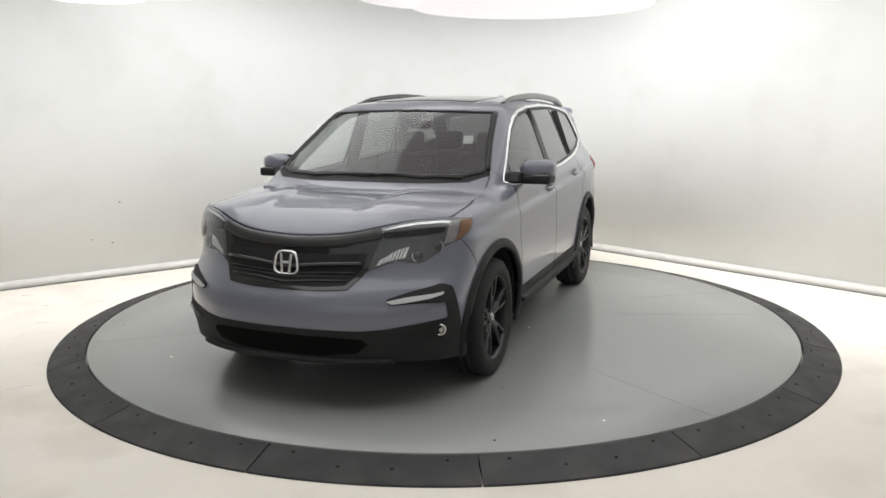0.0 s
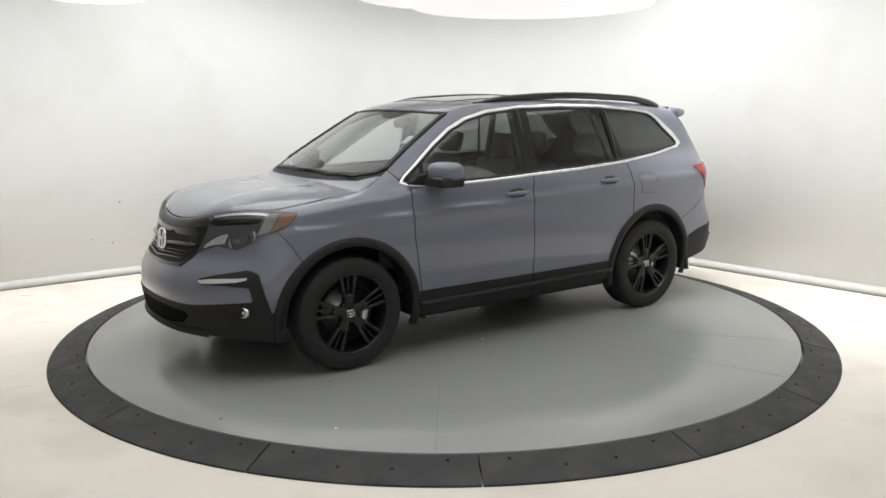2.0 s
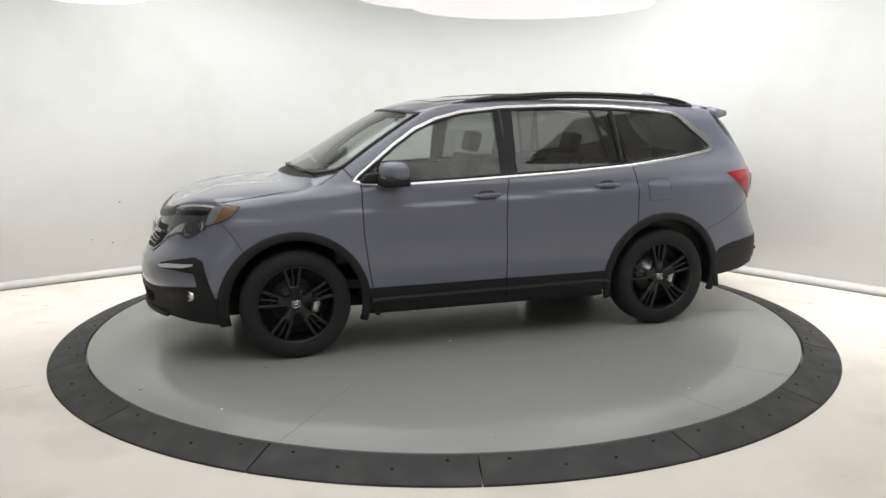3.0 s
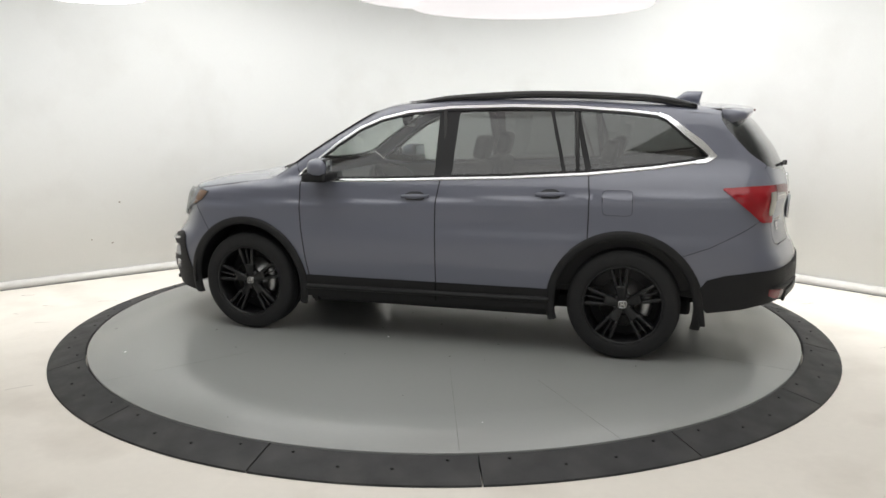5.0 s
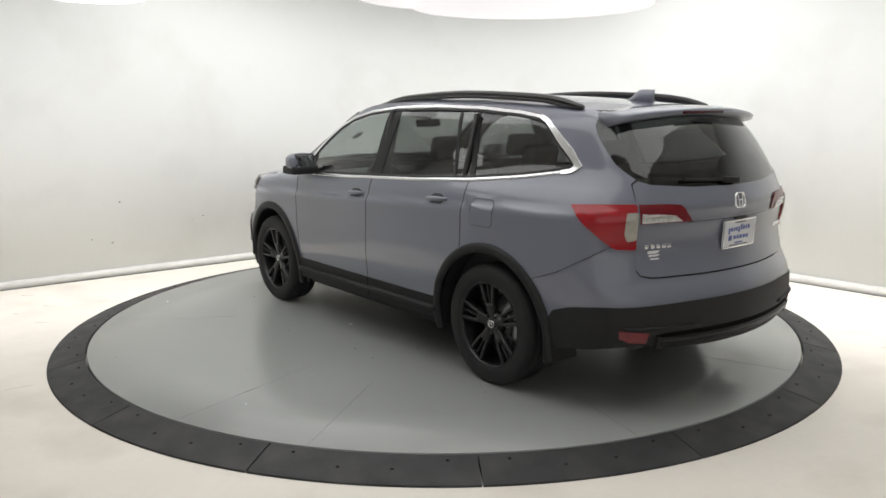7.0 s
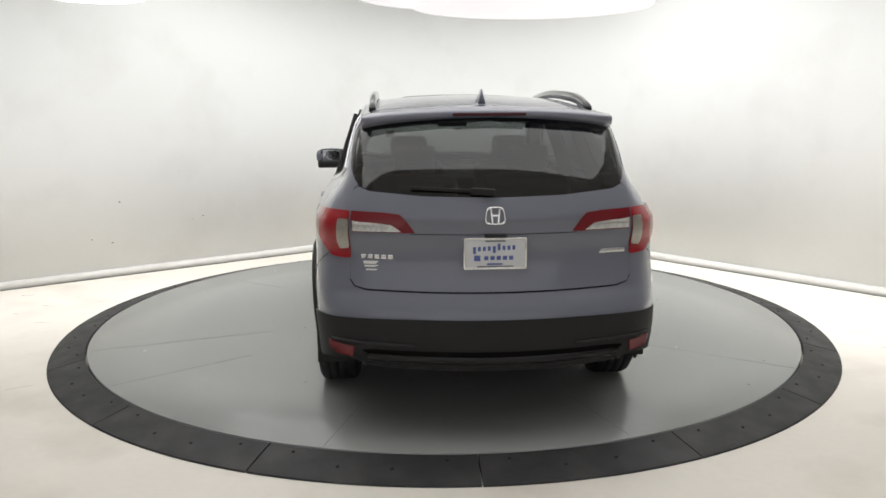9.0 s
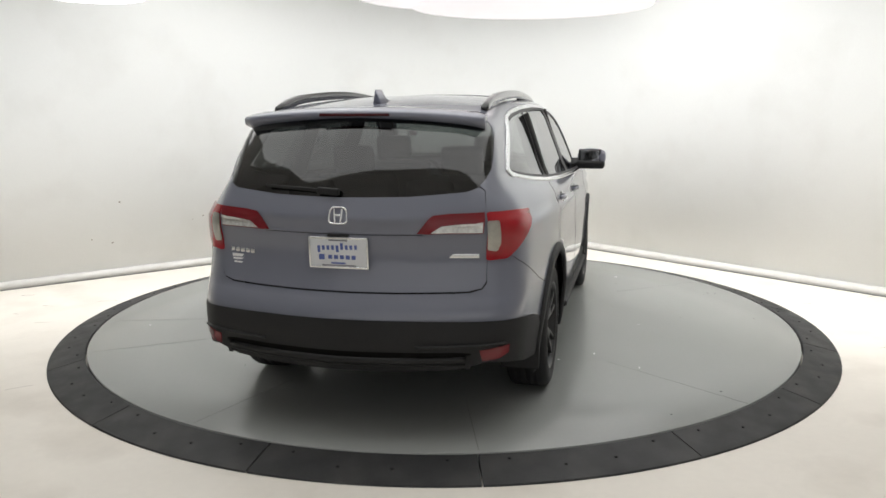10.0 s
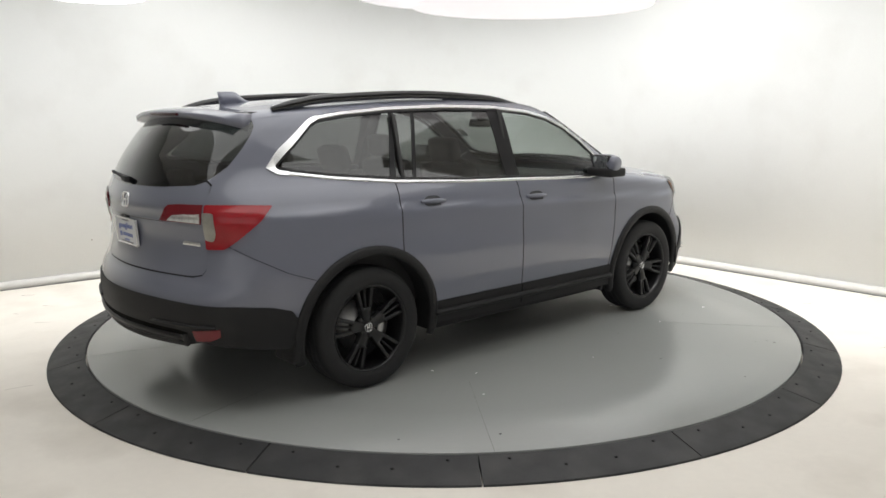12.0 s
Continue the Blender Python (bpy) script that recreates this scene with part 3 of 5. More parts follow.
def build_body():
    g = 0.0042
    # bonnet
    edge = dense(HOOD_EDGE, 0.06)
    outline = edge + [(x, -y) for x, y in reversed(edge)][1:] + eased([(1.22, -0.70), (1.34, -0.45), (1.395, -0.15), (1.395, 0.15), (1.34, 0.45), (1.22, 0.70)])
    panel("bonnet", outline, PAINT, car, top, 0.045, lift=0.002, thick=0.012)
    # front wing
    top_line = [from_top(x, y + 0.006) for x, y in dense(HOOD_SIDE, 0.08)]
    wing = top_line + belted([(1.86, 1.02), (1.875, 0.95), (1.81, 0.87), (1.748, 0.765)]) + belted(arc(1.41, 0.497, 49, 170, 16)) + [(p[0] + g, p[1]) for p in reversed(SEAM_A)] + [(0.985, 1.20), from_top(1.045, 0.795)]
    panel("front_wing", wing, PAINT, car, belt, 0.04, both=True)
    # doors: lower skins
    doorf = [(0.943 - g, 1.19)] + [(p[0] - g, p[1]) for p in SEAM_A[1:]] + [(p[0] + g, p[1]) for p in reversed(SEAM_B)] + span(low, -0.13, 0.93, 8, -0.010)
    front_doors = panel("front_door", doorf, PAINT, car, belt, 0.03, both=True)
    ra = arc(-1.41, 0.497, 12, 62, 10)
    doorr = [(p[0] - g, p[1]) for p in SEAM_B] + [(-0.91, 0.46)] + ra + [(p[0] + g, p[1]) for p in reversed(SEAM_C)] + span(low, -1.15, -0.14, 8, -0.010)
    rear_doors = panel("rear_door", doorr, PAINT, car, belt, 0.03, both=True)
    # rear quarter with the pillar behind the last window
    quarter = [(p[0] - g, p[1]) for p in SEAM_C] + arc(-1.41, 0.497, 63, 135, 12) + belted([(-1.95, 0.79), (-2.10, 0.87), (-2.23, 0.952), (-2.27, 0.985), (-2.10, 1.14)]) + [at_rear(0.80, 1.174), at_rear(0.720, 1.174), at_rear(0.707, 1.29)] + belted(REAR_GLASS_EDGE) \
        + [from_top(-1.98, 0.655), from_top(-1.7, 0.665)] + span(high, -1.62, -1.80, 3) + [(-1.955, 1.385), (-1.945, 1.355), (-1.86, 1.338)] + span(low, -1.80, -1.16, 6, -0.008)
    panel("rear_quarter_panel", quarter, PAINT, car, belt, 0.045, both=True)
    # roof, side rails over the doors, and front pillars
    rail = [from_top(x, y) for x, y in ((-1.7, 0.665), (-1.3, 0.675), (-0.8, 0.685), (-0.3, 0.685), (0.1, 0.675), (0.35, 0.66))]
    up = [(0.985, 1.215)] + [(p[0] + 0.02, p[1] + 0.012) for p in WIN_TOP[1:5]] + span(high, 0.16, -1.62, 12, 0.006)
    pillar = [from_top(0.43, 0.655), from_top(0.60, 0.685), from_top(0.80, 0.725), from_top(0.96, 0.765), from_top(1.04, 0.79)]
    panel("roof_side_rail", up + rail + pillar, PAINT, car, belt, 0.04, both=True)
    roof = [(-2.03, 0.0), (-2.02, 0.3), (-2.0, 0.55), (-1.985, 0.625), (-1.98, 0.655), (-1.7, 0.665), (-1.3, 0.675), (-0.8, 0.685), (-0.3, 0.685), (0.1, 0.675), (0.35, 0.66), (0.43, 0.655), (0.50, 0.50), (0.55, 0.25), (0.565, 0.0)]
    panel("roof", roof + [(x, -y) for x, y in reversed(roof)][1:-1], PAINT, car, top, 0.05, thick=0.02)
    sun = [(0.28, -0.42), (0.28, 0.42), (-0.38, 0.42), (-0.38, -0.42)]
    panel("sunroof", rounded(sun, 0.05), GLOSSBLACK, car, top, 0.06, lift=0.004, thick=0.004, label="black glass sunroof panel")
    # windscreen with its dark border
    ws = [(0.565, 0.0), (0.55, 0.25), (0.50, 0.50), (0.445, 0.645), (0.60, 0.675), (0.80, 0.715), (0.96, 0.755), (1.04, 0.775), (1.10, 0.755), (1.20, 0.64), (1.29, 0.40), (1.335, 0.0)]
    wsf = ws + [(x, -y) for x, y in reversed(ws)][1:-1]
    glass = panel("windscreen", wsf, GLASS_W, car, top, 0.06, lift=-0.003, thick=0)[0]
    ribbon("windscreen_border", ws[0:] + [(x, -y) for x, y in reversed(ws)][1:-1], (0.0, 0.028), POST, glass, top, 0.0, 0.003, closed=True)
    for side in (1, -1):
        moulding = [(x, y * side) for x, y in ((0.46, 0.652), (0.60, 0.681), (0.80, 0.721), (0.96, 0.761), (1.05, 0.785))]
        ribbon("windscreen_moulding", moulding, 0.026, POST, glass, top, 0.001, 0.010, "black windscreen pillar moulding")
    cowl = [(1.40, 0.0), (1.395, 0.16), (1.34, 0.46), (1.22, 0.705), (1.11, 0.80), (1.05, 0.79), (1.10, 0.745), (1.20, 0.63), (1.285, 0.39), (1.33, 0.0)]
    panel("cowl", cowl + [(x, -y) for x, y in reversed(cowl)][1:-1], CLAD, car, top, 0.06, lift=-0.006, thick=0.01)
    # bumpers
    chin = 0.315
    fb = [from_top(x + 0.007, y + 0.002) for x, y in reversed(HOOD_NOSE)] + belted([(1.86, 1.02), (1.875, 0.95), (1.81, 0.87), (1.748, 0.765)]) \
        + belted(arc(1.41, 0.497, 49, -16, 8)) + [at_side(1.88, chin), at_side(1.98, chin), at_front(0.72, chin), at_front(0.4, chin), (S_NOSE, chin)]
    panel("front_bumper", mirrored(dense(fb[:-1] + [fb[-1]], 0.08), S_NOSE), PAINT, car, belt, 0.045)
    rb = [(S_TAIL, 0.782), at_rear(0.3, 0.782), at_rear(0.648, 0.784), at_rear(0.710, 0.80), at_rear(0.730, 0.83), at_rear(0.730, 0.965), at_side(-2.29, 0.968)] + belted([(-2.23, 0.952), (-2.10, 0.87), (-1.95, 0.79)]) + belted(arc(-1.41, 0.497, 135, 176, 8)) \
        + [at_rear(0.79, 0.46), at_rear(0.3, 0.43), (S_TAIL, 0.43)]
    rear_bumper = panel("rear_bumper", mirrored(dense(rb, 0.08), S_TAIL), PAINT, car, belt, 0.045)[0]
    return front_doors, rear_doors, rear_bumper


front_doors, rear_doors, rear_bumper = build_body()


def build_windows():
    fd, rd = dict(zip((1, -1), front_doors)), dict(zip((1, -1), rear_doors))
    e = 0.012
    front = [low(0.80, e), low(0.5, e), low(0.2, e), low(-0.09, e), high(-0.09, -0.022)] + span(high, 0.0, 0.70, 8, -0.022) + [(0.785, 1.315)]
    panel("window", front, GLASS_F, fd, belt, 0.07, lift=-0.004, thick=0, both=True)
    panel("quarter_window", [low(0.93, 0.004), low(0.83, e), (0.815, 1.29), (0.84, 1.285)], GLOSSBLACK, fd, belt, 0.07, lift=-0.002, both=True)
    rear = [low(-0.20, e), low(-0.5, e), low(-0.98, e), high(-0.865, -0.022), high(-0.6, -0.022), high(-0.22, -0.022)]
    panel("window", rear, GLASS_R, rd, belt, 0.07, lift=-0.004, thick=0, both=True)
    rear2 = [low(-1.00, e), low(-1.135, e), high(-1.03, -0.022), high(-0.885, -0.022)]
    panel("quarter_window", rear2, GLASS_R, rd, belt, 0.07, lift=-0.004, thick=0, both=True)
    third = [low(-1.17, e)] + span(low, -1.3, -1.80, 4, e) + [(-1.92, 1.372)] + span(high, -1.76, -1.06, 7, -0.022)
    panel("side_window", rounded(third, 0.02, 2), GLASS_R, car, belt, 0.07, lift=-0.004, thick=0, both=True)
    panel("window_post", [low(-0.08, e), low(-0.205, e), high(-0.225, -0.01), high(-0.08, -0.01)], POST, fd, belt, 0.08, both=True)
    panel("window_divider", [low(-0.978, e), low(-1.003, e), high(-0.888, -0.01), high(-0.862, -0.01)], POST, rd, belt, 0.08, both=True)
    panel("window_post", [low(-1.132, e), low(-1.172, e), high(-1.062, -0.01), high(-1.026, -0.01)], POST, rd, belt, 0.08, both=True)
    panel("window_post", [low(0.835, 0.005), low(0.80, e), (0.79, 1.32), (0.815, 1.30)], POST, fd, belt, 0.08, both=True)
    # black inner line and bright outer trim all round the side windows
    loop = WIN_TOP[:10] + [(-1.58, 1.626), (-1.655, 1.600), (-1.72, 1.555), (-1.80, 1.495), (-1.90, 1.422), (-1.955, 1.372), (-1.93, 1.348)] + list(reversed(WIN_LOW))[:-1]
    ribbon("window_seal", loop, (0.016, 0.004), POST, car, belt, 0.0, 0.003, both=True, closed=True)
    ribbon("window_trim", loop, (0.0, 0.020), CHROME, car, belt, 0.002, 0.006, "bright chrome window surround", True, True)
    inner_edge = [(-1.580, 1.626), (-1.655, 1.600), (-1.72, 1.555), (-1.80, 1.495), (-1.90, 1.422), (-1.955, 1.372), (-1.930, 1.348), (-1.86, 1.338)]
    outward = [(-0.30, 0.95), (-0.45, 0.89), (-0.58, 0.81), (-0.60, 0.80), (-0.64, 0.77), (-0.96, -0.10), (-0.25, -0.97), (-0.14, -0.99)]
    broad = [0.021, 0.027, 0.036, 0.043, 0.048, 0.058, 0.024, 0.021]
    corner = inner_edge + [(p[0] + d[0] * w, p[1] + d[1] * w) for p, d, w in reversed(list(zip(inner_edge, outward, broad)))]
    panel("corner_trim", rounded(corner, 0.012, 2), CHROME, car, belt, 0.05, lift=0.0095, thick=0.008, label="broad chrome corner of the window surround", both=True)


build_windows()


def build_cladding():
    for cx, name in ((1.41, "front_arch_trim"), (-1.41, "rear_arch_trim")):
        pts = belted(arc(cx, 0.472 if cx > 0 else 0.478, -14, 196, 40))
        ribbon(name, pts, (0.022, 0.036), CLAD, car, belt, 0.004, 0.016, "black textured plastic wheel arch trim", True)
        # dark wheel housing
        bm = bmesh.new()
        rows = []
        for x, z in arc(cx, 0.478, -4, 184, 28):
            rows.append([bm.verts.new((x, y, z)) for y in (0.945, 0.80, 0.58)])
        for a, b in zip(rows, rows[1:]):
            for j in range(2):
                bm.faces.new((a[j], a[j + 1], b[j + 1], b[j]))
        bm.faces.new([r[2] for r in rows])
        for side in (1, -1):
            b2 = bm.copy()
            if side < 0:
                flip_y(b2)
            part("wheel_housing", b2, DARK, car)
        bm.free()
    # dark backing added behind the panels to keep light out of their gaps
    back = [at_rear(0.6, 0.60), at_rear(0.6, 1.15)] + belted([(-2.1, 1.17), (-1.5, 1.21), (-1.0, 1.19), (0.0, 1.15), (0.9, 1.12), (1.3, 1.08), (1.7, 1.0), (1.95, 0.92)]) + [at_front(0.6, 0.86), at_front(0.6, 0.50)] \
        + belted(arc(1.41, 0.52, 10, 172, 16)) + [(0.86, 0.40), (-0.86, 0.40)] + belted(arc(-1.41, 0.52, 8, 168, 16))
    panel("gap_backing", back, DARK, car, belt, 0.06, lift=-0.02, thick=0, both=True)
    sill = [(0.93, 0.462), (0.0, 0.462), (-0.93, 0.464), (-0.945, 0.32), (0.0, 0.305), (0.93, 0.30)]
    panel("sill_cladding", rounded(sill, 0.01, 2), CLAD, car, belt, 0.05, lift=0.008, thick=0.03, label="black plastic sill cladding", both=True)
    ribbon("sill_step", [(0.90, 0.378), (-0.92, 0.392)], 0.034, CLAD, car, belt, 0.012, 0.026, both=True)
    ribbon("sill_joint", [(-0.106, 0.460), (-0.104, 0.40), (-0.104, 0.325)], 0.007, OPENING_BLACK, car, belt, 0.009, 0.001, both=True)
    for x0, x1, z0 in ((0.895, 0.865, 0.255), (-1.872, -1.912, 0.265)):
        for side in (1, -1):
            bm = prism([(x0, 0.50), (x1, 0.49), (x1 - 0.035, z0), (x0 - 0.035, z0)], 0.735 * side, 0.945 * side, 0.006)
            part("mud_flap", bm, CLAD, car, "black plastic mud flap")
    # underbody and bulkheads
    part("underbody", box(-1.85, 1.95, -0.58, 0.58, 0.24, 0.42, 0.03), DARK, car)
    part("sill_beam", box(-0.92, 0.90, -0.92, 0.92, 0.26, 0.42, 0.02), DARK, car)
    part("engine_bay", box(1.02, 2.02, -0.57, 0.57, 0.40, 1.06, 0.03), DARK, car)
    part("rear_tray", box(-2.34, -1.88, -0.74, 0.74, 0.44, 0.70, 0.03), DARK, car)
    part("exhaust_silencer", lathe([(0.001, -0.42), (0.09, -0.42), (0.11, -0.39), (0.11, 0.39), (0.09, 0.42), (0.001, 0.42)], 20, "y"), STEEL, car).location = (-2.05, 0.0, 0.37)


build_cladding()


def build_front():
    lowmask = [(S_NOSE, 0.492), at_front(0.30, 0.490), at_front(0.45, 0.486), at_front(0.58, 0.492), at_front(0.68, 0.506), at_front(0.80, 0.522), at_side(2.04, 0.53), at_side(1.99, 0.50), at_side(1.95, 0.455), at_side(1.90, 0.445), at_side(1.885, 0.36),
               at_side(1.895, 0.262), at_side(1.99, 0.275), at_front(0.72, 0.295), at_front(0.4, 0.305), (S_NOSE, 0.308)]
    panel("lower_bumper", mirrored(dense(lowmask, 0.06), S_NOSE), CLAD, car, belt, 0.045, lift=0.006, thick=0.012, label="black textured plastic lower bumper")
    mouth = [(S_NOSE, 0.455), at_front(0.30, 0.452), at_front(0.47, 0.440), at_front(0.50, 0.41), at_front(0.44, 0.358), at_front(0.25, 0.340), (S_NOSE, 0.338)]
    # flat black panel stands in for the deep shaded opening
    lower = panel("lower_grille", mirrored(dense(mouth, 0.05), S_NOSE), OPENING_BLACK, car, belt, 0.05, lift=0.009, thick=0.004, label="lower air intake painted near-black for its shaded opening")[0]
    lip = [at_front(y, 0.315 - 0.012 * y) for y in np.linspace(0, 0.62, 10)]
    ribbon("bumper_lip", [(2 * S_NOSE - s, z) for s, z in reversed(lip)][:-1] + lip, 0.03, CLAD, car, belt, 0.012, 0.018)
    # corner vents: a black bracket shape with a bright strip above and a fog lamp below
    bracket = [at_front(0.585, 0.655), at_front(0.70, 0.690), at_front(0.80, 0.712), at_side(2.05, 0.722), at_side(2.00, 0.70), at_side(1.955, 0.50), at_side(1.94, 0.45), at_front(0.80, 0.40), at_front(0.68, 0.42),
               at_front(0.62, 0.455), at_front(0.66, 0.475), at_front(0.80, 0.505), at_side(2.045, 0.53), at_side(2.06, 0.62), at_front(0.74, 0.628), at_front(0.61, 0.625)]
    vents = panel("corner_vent", rounded(bracket, 0.015, 2), CLAD, car, belt, 0.04, lift=0.010, thick=0.012, label="black textured corner vent surround", both=True)
    hosts = dict(zip((1, -1), vents))
    strip = [at_front(0.592, 0.644), at_front(0.68, 0.660), at_front(0.80, 0.669), at_side(2.06, 0.676), at_side(2.07, 0.662), at_front(0.80, 0.648), at_front(0.68, 0.634), at_front(0.62, 0.630)]
    recess = [at_front(0.665, 0.462), at_front(0.76, 0.486), at_front(0.86, 0.500), at_side(2.035, 0.500), at_side(2.03, 0.452), at_front(0.82, 0.418), at_front(0.70, 0.428)]
    panel("fog_recess", rounded(recess, 0.012, 2), POST, hosts, belt, 0.04, lift=0.0115, thick=0.002, both=True)
    panel("running_light", strip, LIGHTBAR, hosts, belt, 0.04, lift=0.018, thick=0.008, label="clear running light strip", both=True)
    for side in (1, -1):
        p = belt([at_front(0.838, 0.466)])[0]
        n = Vector((0.90, 0.43, 0)).normalized()
        q = n.to_track_quat("Z", "Y").to_matrix().to_4x4()
        bezel = lathe([(0.029, 0.004), (0.030, 0.011), (0.034, 0.012), (0.038, 0.008), (0.039, -0.01)], 28)
        bulb = lathe([(0.001, 0.008), (0.012, 0.007), (0.022, 0.004), (0.030, 0.0), (0.030, -0.01)], 24)
        core = lathe([(0.001, 0.013), (0.008, 0.012), (0.011, 0.006)], 12)
        for bm in (bezel, bulb, core):
            bmesh.ops.transform(bm, matrix=Matrix.Translation(Vector(p) + n * 0.006) @ Matrix.Scale(0.9, 4) @ q, verts=bm.verts)
            if side < 0:
                flip_y(bm)
        fog = part("fog_lamp", bulb, CLEARLAMP, hosts[side], "small round fog lamp with a chrome bezel")
        part("bezel", bezel, CHROME, fog)
        part("bulb", core, LIGHTBAR, fog)
    # grille
    gm = [under_hood(0.0, 0.008), under_hood(0.15, 0.008), under_hood(0.30, 0.008), under_hood(0.44, 0.008), under_hood(0.51, 0.010), at_front(0.515, 0.91), at_front(0.485, 0.83), at_front(0.43, 0.76), at_front(0.38, 0.706), at_front(0.2, 0.698), (S_NOSE, 0.696)]
    grille = panel("grille", mirrored(dense(gm, 0.05), S_NOSE), GLOSSBLACK, car, belt, 0.04, lift=0.006, thick=0.012, label="gloss black front grille")[0]
    inner = [(S_NOSE, 0.888), at_front(0.30, 0.890), at_front(0.45, 0.896), at_front(0.445, 0.83), at_front(0.41, 0.77), at_front(0.36, 0.725), at_front(0.2, 0.716), (S_NOSE, 0.714)]
    panel("grille_backing", mirrored(dense(inner, 0.05), S_NOSE), DARK, grille, belt, 0.04, lift=0.0075, thick=0.002)
    for z, w, h, t in ((0.838, 0.43, 0.026, 0.026), (0.790, 0.40, 0.010, 0.012), (0.768, 0.385, 0.008, 0.012), (0.746, 0.37, 0.008, 0.012)):
        half = [at_front(y, z - 0.03 * (1 - y / w) ** 2 * (1 if h > 0.02 else 0.6)) for y in np.linspace(0, w, 12)]
        line = [(2 * S_NOSE - s, q) for s, q in reversed(half)][:-1] + half
        ribbon("grille_bar", line, h, GLOSSBLACK, grille, belt, 0.006, t)
    eb = [under_hood(y, 0.032) for y in (0.0, 0.15, 0.30, 0.42, 0.52)]
    ribbon("grille_top_bar", [(2 * S_NOSE - s, z) for s, z in reversed(eb)][:-1] + eb, 0.052, SATIN, grille, belt, 0.006, 0.014, "satin black upper grille bar")
    # emblem: a plain rounded ring plate
    em = bmesh.new()
    emblem(em, 0.078, 0.066, 0.011)
    bmesh.ops.transform(em, matrix=Matrix.Translation((2.322, 0, 0.838)) @ pose(0, 0, 0, 0, 83, 0), verts=em.verts)
    part("emblem", em, CHROME, grille, "chrome front emblem")
    # headlamps
    hl = [under_hood(0.52, 0.02), under_hood(0.60, 0.008), under_hood(0.68, 0.008), under_hood(0.75, 0.008), under_hood(0.80, 0.008), at_side(1.85, 1.064), at_side(1.75, 1.056), at_side(1.765, 1.03), at_side(1.80, 0.993), at_side(1.88, 0.950), at_side(1.96, 0.924), at_front(0.80, 0.892),
          at_front(0.745, 0.848), at_front(0.71, 0.834), at_front(0.67, 0.838), at_front(0.60, 0.850), at_front(0.53, 0.826), at_front(0.462, 0.798)]
    bases = panel("headlamp", hl, LAMPDARK, car, belt, 0.03, lift=0.008, thick=0.01, label="headlamp with dark housing and amber corner", both=True)
    hb = dict(zip((1, -1), bases))
    ys = (0.53, 0.60, 0.68, 0.75, 0.79)
    brow = [under_hood(y, d) for y, d in zip(ys, (0.020, 0.014, 0.014, 0.014, 0.014))] + [at_side(1.90, 1.050), at_side(1.91, 1.038)] \
        + [under_hood(y, d) for y, d in zip(reversed(ys), (0.025, 0.025, 0.025, 0.025, 0.024))]
    panel("light_bar", brow, HEADREF, hb, belt, 0.03, lift=0.012, thick=0.003, label="bright light bar along the headlamp's top", both=True)
    band = [under_hood(y, d) for y, d in zip(ys, (0.034, 0.042, 0.045, 0.045, 0.045))] + [at_side(1.935, 1.022), at_side(1.955, 0.998)] \
        + [under_hood(y, d) for y, d in zip(reversed(ys), (0.074, 0.078, 0.080, 0.078, 0.064))]
    panel("lamp_brow", band, GLOSSBLACK, hb, belt, 0.03, lift=0.012, thick=0.003, both=True)
    amber = [at_side(1.838, 1.056), at_side(1.760, 1.050), at_side(1.773, 1.027), at_side(1.808, 0.994), at_side(1.880, 0.956), at_side(1.912, 0.946), at_side(1.885, 0.985)]
    clear_corner = [at_side(1.905, 1.050), at_side(1.845, 1.055), at_side(1.892, 0.983), at_side(1.918, 0.944), at_side(1.970, 0.930), at_side(1.945, 0.985)]
    panel("corner_lens", clear_corner, LAMPGREY, hb, belt, 0.03, lift=0.011, thick=0.003, label="clear silver corner lens", both=True)
    panel("corner_reflector", amber, AMBER, hb, belt, 0.03, lift=0.012, thick=0.003, label="amber corner reflector", both=True)
    for y0, y1, z0, z1 in ((0.505, 0.520, 0.828, 0.846), (0.526, 0.536, 0.838, 0.858), (0.541, 0.551, 0.844, 0.868), (0.556, 0.568, 0.850, 0.880), (0.573, 0.585, 0.854, 0.890), (0.590, 0.603, 0.858, 0.898), (0.608, 0.620, 0.861, 0.904), (0.625, 0.640, 0.864, 0.908)):
        facet = [at_front(y0, z0), at_front(y0 + 0.016, z1 + 0.014), at_front(y1 + 0.016, z1 + 0.020), at_front(y1, z0 + 0.002)]
        panel("reflector", facet, HEADREF, hb, belt, 0.03, lift=0.012, thick=0.003, both=True)
    for side in (1, -1):
        for y, z, r in ((0.700, 0.876, 0.032), (0.785, 0.922, 0.032)):
            p = belt([at_front(y, z)])[0]
            n = Vector((0.85, 0.5, 0.1)).normalized()
            lens = lathe([(0.001, 0.018), (r * 0.5, 0.015), (r * 0.85, 0.006), (r, 0.004), (r * 1.12, 0.010), (r * 1.18, 0.0)], 24)
            bmesh.ops.transform(lens, matrix=Matrix.Translation(Vector(p) + n * 0.002) @ n.to_track_quat("Z", "Y").to_matrix().to_4x4(), verts=lens.verts)
            if side < 0:
                flip_y(lens)
            part("projector_lens", lens, LAMPDARK, hb[side])
            ring = bmesh.new()
            start = -50 if y > 0.75 else 150
            rows = [[ring.verts.new((q * r * math.cos(radians(start + 9 * i)), q * r * math.sin(radians(start + 9 * i)), h)) for q, h in ((0.94, 0.011), (1.02, 0.014), (1.10, 0.010))] for i in range(13)]
            for u, v in zip(rows, rows[1:]):
                for j in range(2):
                    ring.faces.new((u[j], u[j + 1], v[j + 1], v[j]))
            bmesh.ops.recalc_face_normals(ring, faces=ring.faces)
